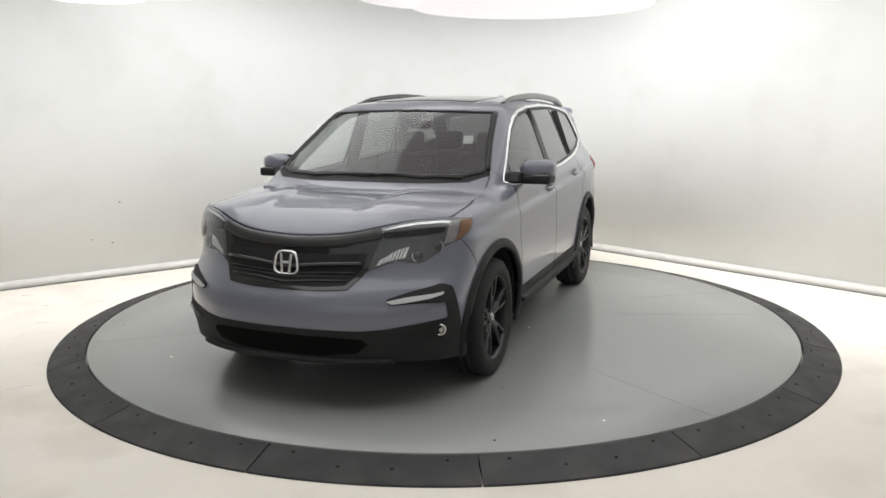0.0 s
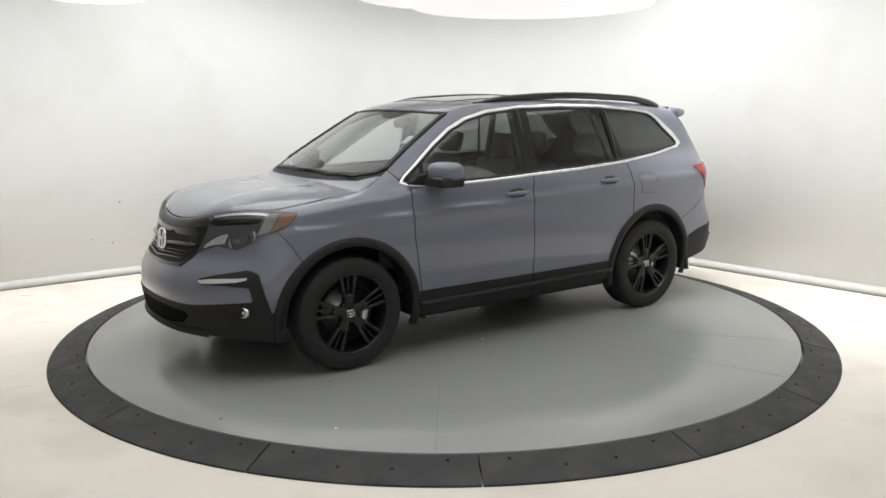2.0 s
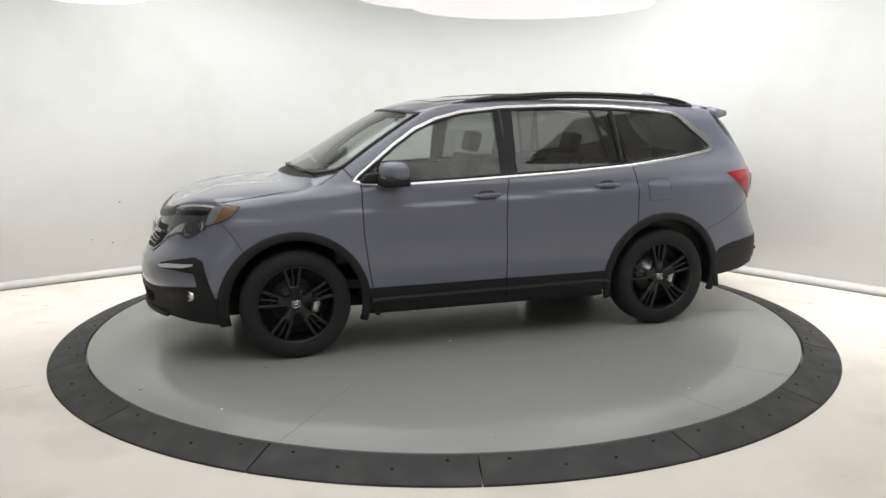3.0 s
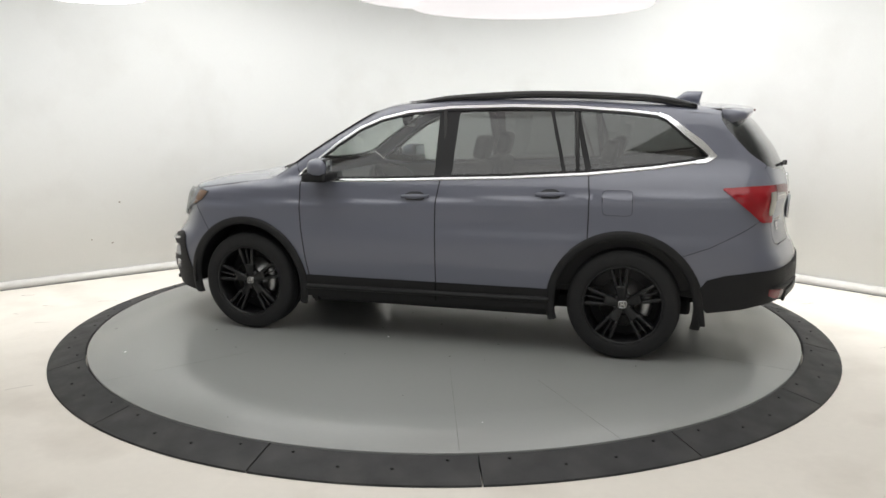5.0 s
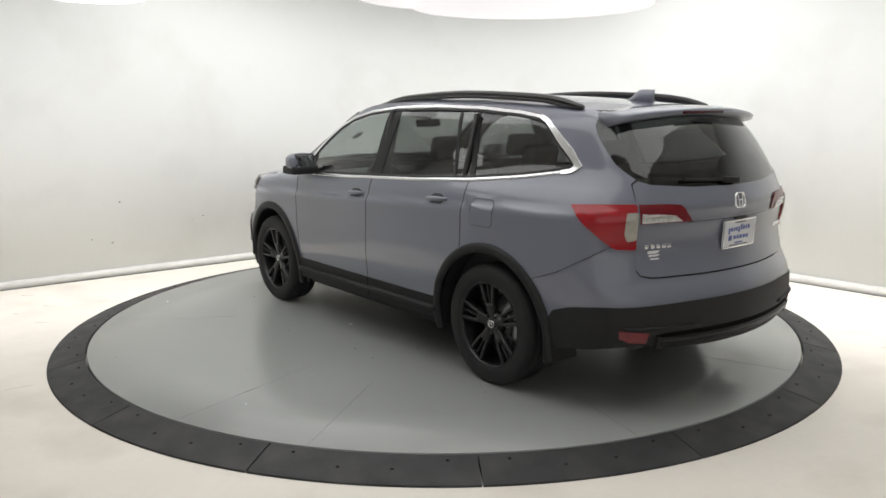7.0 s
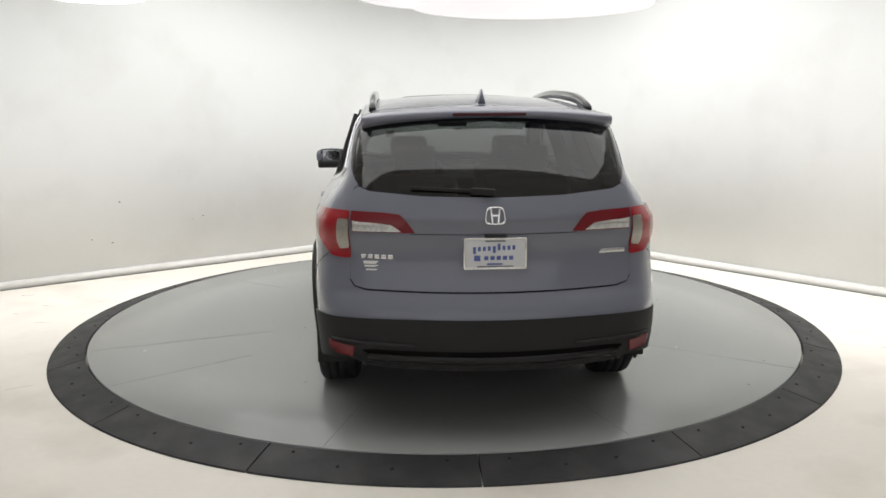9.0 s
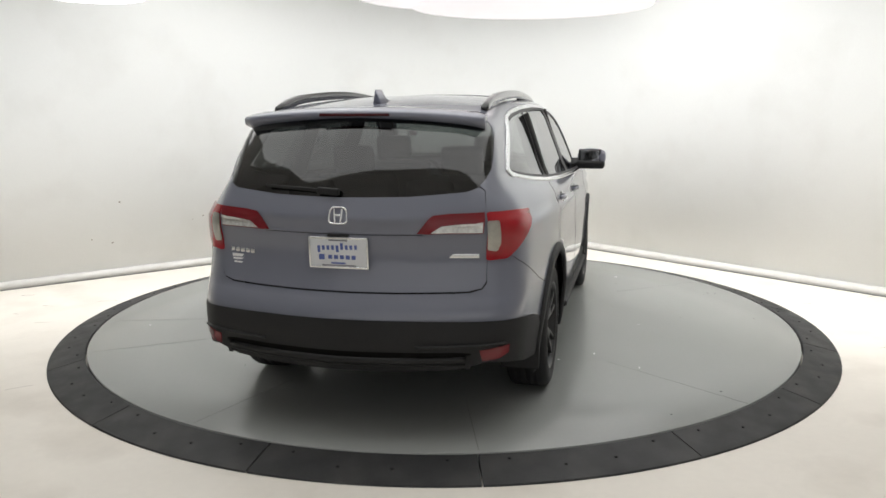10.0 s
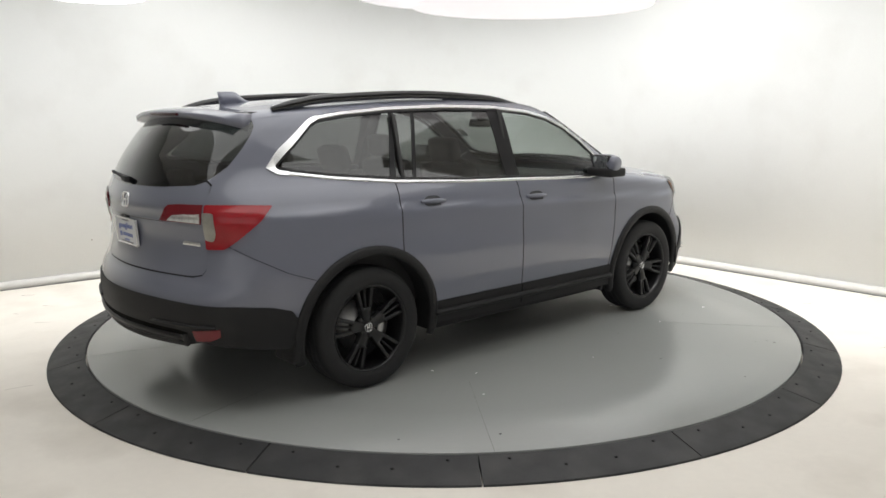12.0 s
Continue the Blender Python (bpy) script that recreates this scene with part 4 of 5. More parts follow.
            bmesh.ops.transform(ring, matrix=Matrix.Translation(Vector(p) + n * 0.005) @ n.to_track_quat("Z", "Y").to_matrix().to_4x4(), verts=ring.verts)
            if side < 0:
                flip_y(ring)
            part("projector_crescent", ring, HEADREF, hb[side])
    panel("lamp_cover", hl, GLASS_L, hb, belt, 0.03, lift=0.022, thick=0, both=True)


def emblem(bm, w, h, t):
    """A chrome badge: a rounded frame with two uprights and a bar, lying in x (up) and y, facing z."""
    n = 40
    rows = []
    for i in range(n):
        a = 2 * math.pi * i / n
        c, s = math.cos(a), math.sin(a)
        k = (abs(c) ** 4 + abs(s) ** 4) ** -0.25
        taper = 1 + 0.12 * -c * k
        rows.append([bm.verts.new(q) for q in ((-c * k * h * 1.06, s * k * w * taper, 0), (-c * k * h * 1.02, s * k * w * taper * 0.98, t), (-c * k * h * 0.90, s * k * w * 0.86 * taper, t), (-c * k * h * 0.86, s * k * w * 0.82 * taper, 0))])
    for i in range(n):
        a, b = rows[i], rows[(i + 1) % n]
        for j in range(3):
            bm.faces.new((a[j], a[j + 1], b[j + 1], b[j]))
    for side in (1, -1):
        add_box(bm, -h * 0.80, h * 0.80, side * w * 0.36 - w * 0.10, side * w * 0.36 + w * 0.10, 0, t, 0.002, pose(0, 0, 0, 0, 0, side * -6))
    add_box(bm, -h * 0.14, h * 0.10, -w * 0.34, w * 0.34, 0, t, 0.002)
    bmesh.ops.recalc_face_normals(bm, faces=bm.faces)


build_front()


def build_rear():
    hatch_low = [(S_TAIL, 0.79), at_rear(0.3, 0.79), at_rear(0.64, 0.792), at_rear(0.703, 0.806), at_rear(0.725, 0.84), at_rear(0.725, 0.95), at_rear(0.715, 1.205), at_rear(0.702, 1.285), at_side(-2.284, 1.304), at_rear(0.62, 1.283), at_rear(0.35, 1.262), (S_TAIL, 1.256)]
    hatch = panel("tailgate", mirrored(dense(hatch_low, 0.06), S_TAIL), PAINT, car, belt, 0.045, lift=0.002, thick=0.012)[0]
    rg = [(S_TAIL, 1.253), at_rear(0.35, 1.260), at_rear(0.62, 1.280)] + belted([(x - 0.004, z - 0.006) for x, z in REAR_GLASS_EDGE]) + [at_rear(0.60, 1.645), at_rear(0.3, 1.655), (S_TAIL, 1.66)]
    panel("rear_window", mirrored(dense(rg, 0.06), S_TAIL), GLASS_B, hatch, belt, 0.05, lift=-0.003, thick=0, label="dark tinted rear window")
    # roof spoiler
    bm = bmesh.new()
    rows = []
    ys = np.linspace(-0.662, 0.662, 27)
    for y in ys:
        e = abs(y) / 0.662
        xr = -2.212 + 0.075 * e ** 3
        zt = 1.682 - 0.034 * e ** 2.5
        x0 = -1.985
        z0 = float(roof_line(np.array(x0))) - 0.09 * y * y + 0.003 - 0.06 * max(0, e - 0.9)
        rows.append([bm.verts.new(q) for q in ((x0, y, z0), ((x0 + xr) / 2, y, (z0 + zt) / 2 + 0.006), (xr + 0.014, y, zt), (xr, y, zt - 0.012), (xr + 0.006, y, zt - 0.030 - 0.012 * e), ((x0 + xr) / 2, y, zt - 0.050 - 0.012 * e), (x0 - 0.03, y, zt - 0.062 - 0.02 * e))])
    for a, b in zip(rows, rows[1:]):
        for j in range(7):
            bm.faces.new((a[j], a[(j + 1) % 7], b[(j + 1) % 7], b[j]))
    bm.faces.new(rows[0]), bm.faces.new(list(reversed(rows[-1])))
    bmesh.ops.recalc_face_normals(bm, faces=bm.faces)
    spoiler = part("roof_spoiler", bm, PAINT, hatch, "grey-blue roof spoiler")
    part("brake_light", box(-2.224, -2.19, -0.19, 0.19, 1.652, 1.668, 0.003), BRAKERED, hatch, "dark red high brake light strip")
    # wiper
    p0, p1 = belt([at_rear(0.02, 1.285)])[0], belt([at_rear(0.42, 1.305)])[0]
    bm = bmesh.new()
    d = Vector(p1) - Vector(p0)
    m = Matrix.Translation(Vector(p0) + Vector((-0.022, 0, 0.0))) @ d.to_track_quat("X", "Z").to_matrix().to_4x4()
    add_box(bm, -0.02, 0.10, -0.014, 0.014, -0.017, 0.017, 0.006, m)
    add_box(bm, 0.08, d.length, -0.007, 0.007, -0.008, 0.008, 0.003, m)
    part("rear_wiper", bm, CLAD, hatch, "black rear wiper arm")
    em = bmesh.new()
    emblem(em, 0.050, 0.043, 0.009)
    bmesh.ops.transform(em, matrix=Matrix.Translation((-2.478, 0, 1.170)) @ pose(0, 0, 0, 0, 0, 180) @ pose(0, 0, 0, 0, 80, 0), verts=em.verts)
    part("emblem", em, CHROME, hatch, "chrome rear emblem")
    crease = [at_rear(y, 1.085) for y in np.linspace(0, 0.42, 8)]
    ribbon("tailgate_crease", [(2 * S_TAIL - s, z) for s, z in reversed(crease)][:-1] + crease, 0.010, PAINT, hatch, belt, -0.001, 0.004)
    # thin dark strip laid below the crease as its painted shadow
    ribbon("tailgate_crease_shade", [(2 * S_TAIL - s, z - 0.008) for s, z in reversed(crease)][:-1] + [(s, z - 0.008) for s, z in crease], 0.0045, POST, hatch, belt, 0.0, 0.0022)
    part("plate_lamp", box(-2.500, -2.470, -0.055, 0.055, 1.066, 1.078, 0.004), CLAD, hatch, "small black plate lamp housing")
    # number plate with a printed dealer card: letters kept as plain bars
    plate_m = Matrix.Translation((-2.482, 0.0, 0.983)) @ pose(0, 0, 0, 0, -3, 0)
    plate = part("number_plate", box(-0.006, 0.006, -0.155, 0.155, -0.078, 0.078, 0.004, plate_m), PLATE, car, "white dealer plate with blue print kept as bars")
    bm = bmesh.new()
    add_box(bm, -0.010, -0.004, -0.158, 0.158, 0.070, 0.081, 0.002, plate_m)
    add_box(bm, -0.010, -0.004, -0.158, 0.158, -0.081, -0.070, 0.002, plate_m)
    add_box(bm, -0.010, -0.004, -0.158, -0.149, -0.081, 0.081, 0.002, plate_m)
    add_box(bm, -0.010, -0.004, 0.149, 0.158, -0.081, 0.081, 0.002, plate_m)
    part("plate_frame", bm, CHROME, plate)

    def bar(y0, y1, z0, z1, mat, slant=0):
        bm = bmesh.new()
        add_box(bm, -0.0082, -0.0055, y0, y1, z0, z1, 0.0, plate_m @ pose(0, 0, 0, slant))
        part("print_bar", bm, mat, plate, smooth=False)

    for i in range(9):
        y = 0.110 - i * 0.0245
        bar(y - 0.014, y, 0.016 - (0.012 if i in (0, 4) else 0), 0.038 + (0.012 if i == 5 else 0), INKBLUE, -2)
    for i in range(5):
        y = 0.055 - i * 0.031
        bar(y - 0.021, y, -0.032, -0.012, INKBLUE)
    bar(0.075, 0.105, -0.037, -0.009, INKBLUE)
    bar(-0.035, 0.04, -0.057, -0.049, INKBLUE)
    bar(-0.05, 0.05, 0.060, 0.068, INKGREY)
    bar(-0.09, 0.09, -0.069, -0.062, INKGREY)
    # model badge and stickers, kept as slanted bars
    for i in range(5):
        y = 0.665 - i * 0.034
        p = belt([at_rear(y, 0.955)])[0]
        bm = box(-0.004, 0.003, -0.013, 0.013, -0.011, 0.011, 0.0015, Matrix.Translation((p[0] - 0.003, y - 0.01, 0.955)) @ pose(0, 0, 0, 0, 0, -14))
        part("badge_bar", bm, CHROME, hatch)
    for i, (w, h) in enumerate(((0.085, 0.016), (0.075, 0.010), (0.06, 0.008))):
        z = 0.925 - i * 0.018
        p = belt([at_rear(0.615, z)])[0]
        part("sticker_bar", box(-0.0015, 0.001, -w / 2, w / 2, -h / 2, h / 2, 0.0, Matrix.Translation((p[0] - 0.003, 0.615, z)) @ pose(0, 0, 0, 0, 0, -14)), STICKER, hatch, smooth=False)
    p = belt([at_rear(0.615, 0.968)])[0]
    part("trim_badge", box(-0.003, 0.002, -0.078, 0.078, -0.011, 0.011, 0.002, Matrix.Translation((p[0] - 0.004, -0.615, 0.968)) @ pose(0, 0, 0, 0, 0, 14)), CHROME, hatch, "small chrome trim badge")
    # tail lamps: red C on the quarter, lamp strip on the gate
    outer = [at_rear(0.718, 1.184), at_side(-2.30, 1.184), at_side(-2.16, 1.180), at_side(-2.005, 1.168), at_side(-2.10, 1.09), at_side(-2.22, 0.985), at_rear(0.815, 0.948), at_rear(0.720, 0.942)]
    lamps = panel("tail_lamp", rounded(outer, 0.012, 2), RED, car, belt, 0.035, lift=0.010, thick=0.012, label="red wraparound tail lamp with clear inner strip", both=True)
    hosts = dict(zip((1, -1), lamps))
    clear = [at_rear(0.724, 1.142), at_rear(0.775, 1.140), at_rear(0.784, 1.03), at_rear(0.768, 0.990), at_rear(0.724, 0.998)]
    panel("reverse_lamp", rounded(clear, 0.009, 2), CLEARLAMP, hosts, belt, 0.03, lift=0.016, thick=0.005, label="clear silver reversing lamp", both=True)
    hh = {1: hatch, -1: hatch}
    inner = [at_rear(0.710, 1.184), at_rear(0.55, 1.180), at_rear(0.47, 1.172), at_rear(0.445, 1.15), at_rear(0.395, 1.085), at_rear(0.44, 1.082), at_rear(0.52, 1.084), at_rear(0.708, 1.082)]
    strips = panel("tailgate_lamp", inner, DARKRED, hh, belt, 0.035, lift=0.009, thick=0.008, label="dark red lamp strip on the tailgate", both=True)
    sh = dict(zip((1, -1), strips))
    clear2 = [at_rear(0.706, 1.138), at_rear(0.60, 1.132), at_rear(0.51, 1.120), at_rear(0.462, 1.088), at_rear(0.55, 1.088), at_rear(0.705, 1.086)]
    panel("clear_strip", clear2, HEADREF, hh, belt, 0.03, lift=0.013, thick=0.004, label="clear strip with small bulbs", both=True)
    for i in range(5):
        y = 0.525 + i * 0.036
        bulb = [at_rear(y, 1.116), at_rear(y + 0.026, 1.118), at_rear(y + 0.026, 1.110), at_rear(y, 1.108)]
        panel("bulb", bulb, CLEARLAMP, hh, belt, 0.03, lift=0.0155, thick=0.002, both=True)
    # lower bumper
    lb = [(S_TAIL, 0.660), at_rear(0.4, 0.658), at_rear(0.75, 0.650), at_side(-2.25, 0.640), at_side(-2.05, 0.610), at_side(-1.94, 0.575), at_side(-1.885, 0.50), at_side(-1.905, 0.40), at_side(-1.95, 0.355), at_side(-2.15, 0.385), at_side(-2.25, 0.41), at_rear(0.74, 0.44), at_rear(0.60, 0.405), at_rear(0.3, 0.395), (S_TAIL, 0.395)]
    lowb = panel("lower_rear_bumper", mirrored(dense(lb, 0.06), S_TAIL), CLAD, car, belt, 0.045, lift=0.008, thick=0.02, label="black textured plastic rear bumper")[0]
    refl = [at_rear(0.705, 0.505), at_rear(0.78, 0.514), at_rear(0.835, 0.520), at_rear(0.83, 0.478), at_rear(0.79, 0.455), at_rear(0.715, 0.449)]
    lh = {1: lowb, -1: lowb}
    panel("rear_reflector", refl, DARKRED, lh, belt, 0.04, lift=0.013, thick=0.005, label="dark red bumper reflector", both=True)
    # raised black sheet painted in for the shade of the bumper's recess
    slot = [(S_TAIL, 0.500), at_rear(0.3, 0.500), at_rear(0.60, 0.498), at_rear(0.665, 0.490), at_rear(0.650, 0.452), at_rear(0.3, 0.440), (S_TAIL, 0.438)]
    panel("bumper_recess_shade", mirrored(dense(slot, 0.06), S_TAIL), OPENING_BLACK, lowb, belt, 0.05, lift=0.010, thick=0.003)
    skid = [at_rear(y, 0.452 + 0.004 * y) for y in np.linspace(0, 0.64, 14)]
    bar_line = [(2 * S_TAIL - s, z) for s, z in reversed(skid)][:-1] + skid
    ribbon("skid_bar", bar_line, 0.040, POST, lowb, belt, 0.010, 0.014, "satin black lower bumper bar")
    bracket = [at_rear(0.640, 0.482), at_rear(0.662, 0.484), at_rear(0.655, 0.415), at_rear(0.632, 0.415)]
    panel("skid_bracket", bracket, POST, lh, belt, 0.03, lift=0.024, thick=0.016, both=True)
    grv = [at_rear(y, 0.528 + 0.012 * (y - 0.42)) for y in np.linspace(0.40, 0.82, 9)]
    ribbon("bumper_crease", grv, 0.014, CLAD, lh, belt, 0.008, 0.014, both=True)


build_rear()


def build_wheel():
    """A wheel about the y axis, its face towards +y."""
    w = new("wheel")
    R, W = TYRE_R, 0.245
    prof = [(0.262, -0.105), (0.275, -0.118), (0.31, -0.1225), (0.345, -0.118), (0.366, -0.104), (0.3745, -0.085), (R, -0.062), (R, -0.058), (R - 0.007, -0.056), (R - 0.007, -0.050), (R, -0.048), (R, -0.004), (R - 0.007, -0.003), (R - 0.007, 0.003), (R, 0.004),
            (R, 0.048), (R - 0.007, 0.050), (R - 0.007, 0.056), (R, 0.058), (R, 0.062), (0.3745, 0.085), (0.366, 0.104), (0.345, 0.118), (0.31, 0.1225), (0.290, 0.120), (0.275, 0.118), (0.262, 0.105)]
    part("tyre", lathe(prof, 72, "y"), TYRE, w)
    rim = part("rim", lathe([(0.255, -0.10), (0.262, 0.100), (0.268, 0.112), (0.264, 0.116), (0.256, 0.110), (0.250, 0.085), (0.243, 0.02), (0.243, -0.09)], 72, "y"), RIM, w, "gloss black alloy rim with split spokes")
    for k in range(5):
        bm = bmesh.new()
        # a broad root that splits into three tines towards the rim
        for r0, r1, o0, o1, w0, w1, sink in ((0.030, 0.128, 0.0, 0.0, 0.026, 0.040, 0.0), (0.118, 0.256, -0.0290, -0.054, 0.0120, 0.0125, 0.0), (0.118, 0.256, 0.0, 0.0, 0.0065, 0.0075, 0.008),
                                             (0.118, 0.256, 0.0290, 0.054, 0.0120, 0.0125, 0.0)):
            rows = []
            for i in range(7):
                t = i / 6
                r, o, wd = r0 + (r1 - r0) * t, o0 + (o1 - o0) * t, w0 + (w1 - w0) * t
                y = 0.103 - 0.030 * (1 - min(1, r / 0.25)) ** 1.4 - sink
                rows.append([bm.verts.new((o + u * wd, v, r)) for u, v in ((-1, y - 0.042), (-0.96, y - 0.006), (-0.75, y), (0.75, y), (0.96, y - 0.006), (1, y - 0.042))])
            for p, q in zip(rows, rows[1:]):
                for j in range(5):
                    bm.faces.new((p[j], p[j + 1], q[j + 1], q[j]))
            bm.faces.new(rows[0]), bm.faces.new(rows[-1])
        bmesh.ops.recalc_face_normals(bm, faces=bm.faces)
        bmesh.ops.rotate(bm, verts=bm.verts, cent=(0, 0, 0), matrix=Matrix.Rotation(radians(72 * k), 3, "Y"))
        part("spoke", bm, RIM, w)
    part("hub", lathe([(0.001, 0.082), (0.03, 0.082), (0.036, 0.078), (0.052, 0.076), (0.075, 0.070), (0.078, 0.03)], 40, "y"), RIM, w)
    cap = bmesh.new()
    emblem(cap, 0.027, 0.023, 0.003)
    bmesh.ops.transform(cap, matrix=Matrix.Translation((0, 0.083, 0)) @ Matrix(((0, 1, 0, 0), (0, 0, 1, 0), (1, 0, 0, 0), (0, 0, 0, 1))), verts=cap.verts)
    part("cap_emblem", cap, CHROME, w, "chrome emblem on the wheel cap")
    for k in range(5):
        nut = lathe([(0.001, 0.085), (0.008, 0.085), (0.010, 0.080), (0.010, 0.06)], 6, "y")
        a = radians(72 * k + 54)
        bmesh.ops.translate(nut, verts=nut.verts, vec=(0.057 * math.cos(a), 0, 0.057 * math.sin(a)))
        part("wheel_nut", nut, RIM, w)
    part("brake_disc", lathe([(0.001, 0.012), (0.08, 0.012), (0.082, -0.008), (0.165, -0.008), (0.165, -0.030), (0.001, -0.030)], 48, "y"), STEEL, w, "bare steel brake disc")
    bm = bmesh.new()
    rows = []
    for i in range(9):
        a = radians(150 + i * 8)
        rows.append([bm.verts.new((r * math.cos(a), y, r * math.sin(a))) for r, y in ((0.115, 0.0), (0.12, 0.028), (0.185, 0.028), (0.19, -0.03))])
    for a, b in zip(rows, rows[1:]):
        for j in range(3):
            bm.faces.new((a[j], a[j + 1], b[j + 1], b[j]))
    bmesh.ops.recalc_face_normals(bm, faces=bm.faces)
    part("brake_caliper", bm, STEEL, w)
    part("wheel_back", lathe([(0.001, -0.06), (0.245, -0.06)], 40, "y"), DARK, w)
    return w


def place_wheels():
    first = build_wheel()
    first.parent = car
    first.matrix_basis = pose(AXLES[0], 0.845, TYRE_R) @ pose(0, 0, 0, 0, 5, 0)
    for x, y, turn in ((AXLES[1], 0.845, 6), (AXLES[0], -0.845, 44), (AXLES[1], -0.845, 8)):
        m = pose(x, y, TYRE_R, 0, 0, 180 if y < 0 else 0) @ pose(0, 0, 0, 0, turn, 0)
        copy_thing(first, m)


place_wheels()


def build_fittings():
    rail_line = curve((-1.84, -1.7, -1.45, -0.75, -0.15, 0.08, 0.20), (1.700, 1.742, 1.775, 1.800, 1.775, 1.742, 1.705))
    fd, rd = dict(zip((1, -1), front_doors)), dict(zip((1, -1), rear_doors))
    for side in (1, -1):
        # door handles over flat dark patches that paint the shade of shallow cups
        for x0, x1, z, host in ((-0.055, 0.150, 1.070, fd[side]), (-1.01, -0.81, 1.110, rd[side])):
            ps = belt([(x0 + (x1 - x0) * i / 10, z + 0.006 * (1 - i / 10)) for i in range(11)])
            bm = bmesh.new()
            rows = []
            for i, p in enumerate(ps):
                t = i / 10
                out = 0.038 * math.sin(math.pi * min(1, max(0, 0.04 + t * 0.92))) ** 0.45
                h = 0.017 * (0.55 + 0.45 * math.sin(math.pi * t))
                rows.append([bm.verts.new((p[0], (p[1] + o) * side, p[2] + v)) for o, v in ((out - 0.014, -h), (out - 0.003, -h * 0.8), (out, 0), (out - 0.003, h * 0.8), (out - 0.014, h))])
            for a, b in zip(rows, rows[1:]):
                for j in range(5):
                    bm.faces.new((a[j], a[(j + 1) % 5], b[(j + 1) % 5], b[j]))
            bm.faces.new(rows[0]), bm.faces.new(rows[-1])
            bmesh.ops.recalc_face_normals(bm, faces=bm.faces)
            part("door_handle", bm, PAINT, host)
            cup = rounded([(x0 + 0.035, z - 0.028), (x1 - 0.035, z - 0.028), (x1 - 0.02, z + 0.004), (x1 - 0.06, z + 0.034), (x0 + 0.06, z + 0.036), (x0 + 0.02, z + 0.01)], 0.025, 3)
            b2, nrm = panel_mesh(cup, belt, 0.03, 0.0015)
            if side < 0:
                flip_y(b2)
            with_normals(part("handle_cup_shade", b2, LAMPDARK, host), nrm, side)
        # mirrors
        bm = bmesh.new()
        ring = 20
        rows = []
        for i, (yy, sc) in enumerate(((0.925, 0.30), (0.945, 0.66), (0.975, 0.92), (1.02, 1.0), (1.08, 0.97), (1.125, 0.88), (1.152, 0.68), (1.162, 0.38))):
            row = []
            for k in range(ring):
                a = 2 * math.pi * k / ring
                c, s = math.cos(a), math.sin(a)
                e = (abs(c) ** 3 + abs(s) ** 3) ** (-1 / 3)
                fx = 0.105 if c > 0 else 0.055
                row.append(bm.verts.new((0.745 - (yy - 0.93) * 0.20 + c * e * fx * sc, yy * side, 1.268 + s * e * 0.068 * sc)))
            rows.append(row)
        for a, b in zip(rows, rows[1:]):
            for j in range(ring):
                bm.faces.new((a[j], a[(j + 1) % ring], b[(j + 1) % ring], b[j]))
        bm.faces.new(rows[0]), bm.faces.new(rows[-1])
        bmesh.ops.recalc_face_normals(bm, faces=bm.faces)
        mirror = part("door_mirror", bm, PAINT, car, "grey-blue door mirror with a black foot")
        bm = bmesh.new()
        add_box(bm, 0.650, 0.838, 0.92, 1.150, -0.026, 0.040, 0.02)
        bmesh.ops.transform(bm, matrix=Matrix.Translation((0.0, 0, 1.195)), verts=bm.verts)
        if side < 0:
            flip_y(bm)
        part("mirror_base", bm, CLAD, mirror)
        bm = prism([(0.95, 1.195), (0.70, 1.178), (0.70, 1.215), (0.80, 1.25), (0.90, 1.245)], 0.845, 0.955, 0.008)
        if side < 0:
            flip_y(bm)
        part("mirror_foot", bm, CLAD, mirror)
        bm = bmesh.new()
        add_box(bm, -0.003, 0.003, -0.078, 0.078, -0.055, 0.055, 0.002)
        bmesh.ops.transform(bm, matrix=pose(0.672, 1.03 * side, 1.265, 0, 0, 11 * side), verts=bm.verts)
        part("mirror_glass", bm, MIRRORG, mirror)
        bm = bmesh.new()
        add_box(bm, -0.012, 0.022, -0.096, 0.096, -0.068, 0.068, 0.012)
        bmesh.ops.transform(bm, matrix=pose(0.687, 1.03 * side, 1.262, 0, 0, 11 * side), verts=bm.verts)
        part("mirror_bezel", bm, CLAD, mirror)
        ind = bmesh.new()
        add_box(ind, 0.76, 0.832, 1.03, 1.138, 1.226, 1.233, 0.003)
        if side < 0:
            flip_y(ind)
        part("mirror_indicator", ind, CLEARLAMP, mirror)
        # roof rails
        bm = bmesh.new()
        rows = []
        n = 30
        for i in range(n + 1):
            t = i / n
            x = 0.19 - 2.02 * t
            zr = float(top([(x, 0.605)])[0][2])
            zt = float(rail_line(np.array(x)))
            foot = t < 0.085 or t > 0.915
            base = zr - 0.006 if foot else max(zr - 0.006, zt - 0.052)
            zt = max(zt, zr + 0.003)
            rows.append([bm.verts.new((x, y * side, z)) for y, z in ((0.590, base), (0.594, zt - 0.006), (0.601, zt), (0.617, zt), (0.626, zt - 0.008), (0.630, base))])
        for a, b in zip(rows, rows[1:]):
            for j in range(6):
                bm.faces.new((a[j], a[(j + 1) % 6], b[(j + 1) % 6], b[j]))
        bm.faces.new(rows[0]), bm.faces.new(rows[-1])
        bmesh.ops.recalc_face_normals(bm, faces=bm.faces)
        part("roof_rail", bm, GLOSSBLACK, car, "black roof rail")
    # fuel flap on the left
    flap = rounded([(-1.255, 1.145), (-1.45, 1.148), (-1.455, 0.985), (-1.265, 0.985)], 0.035, 5)
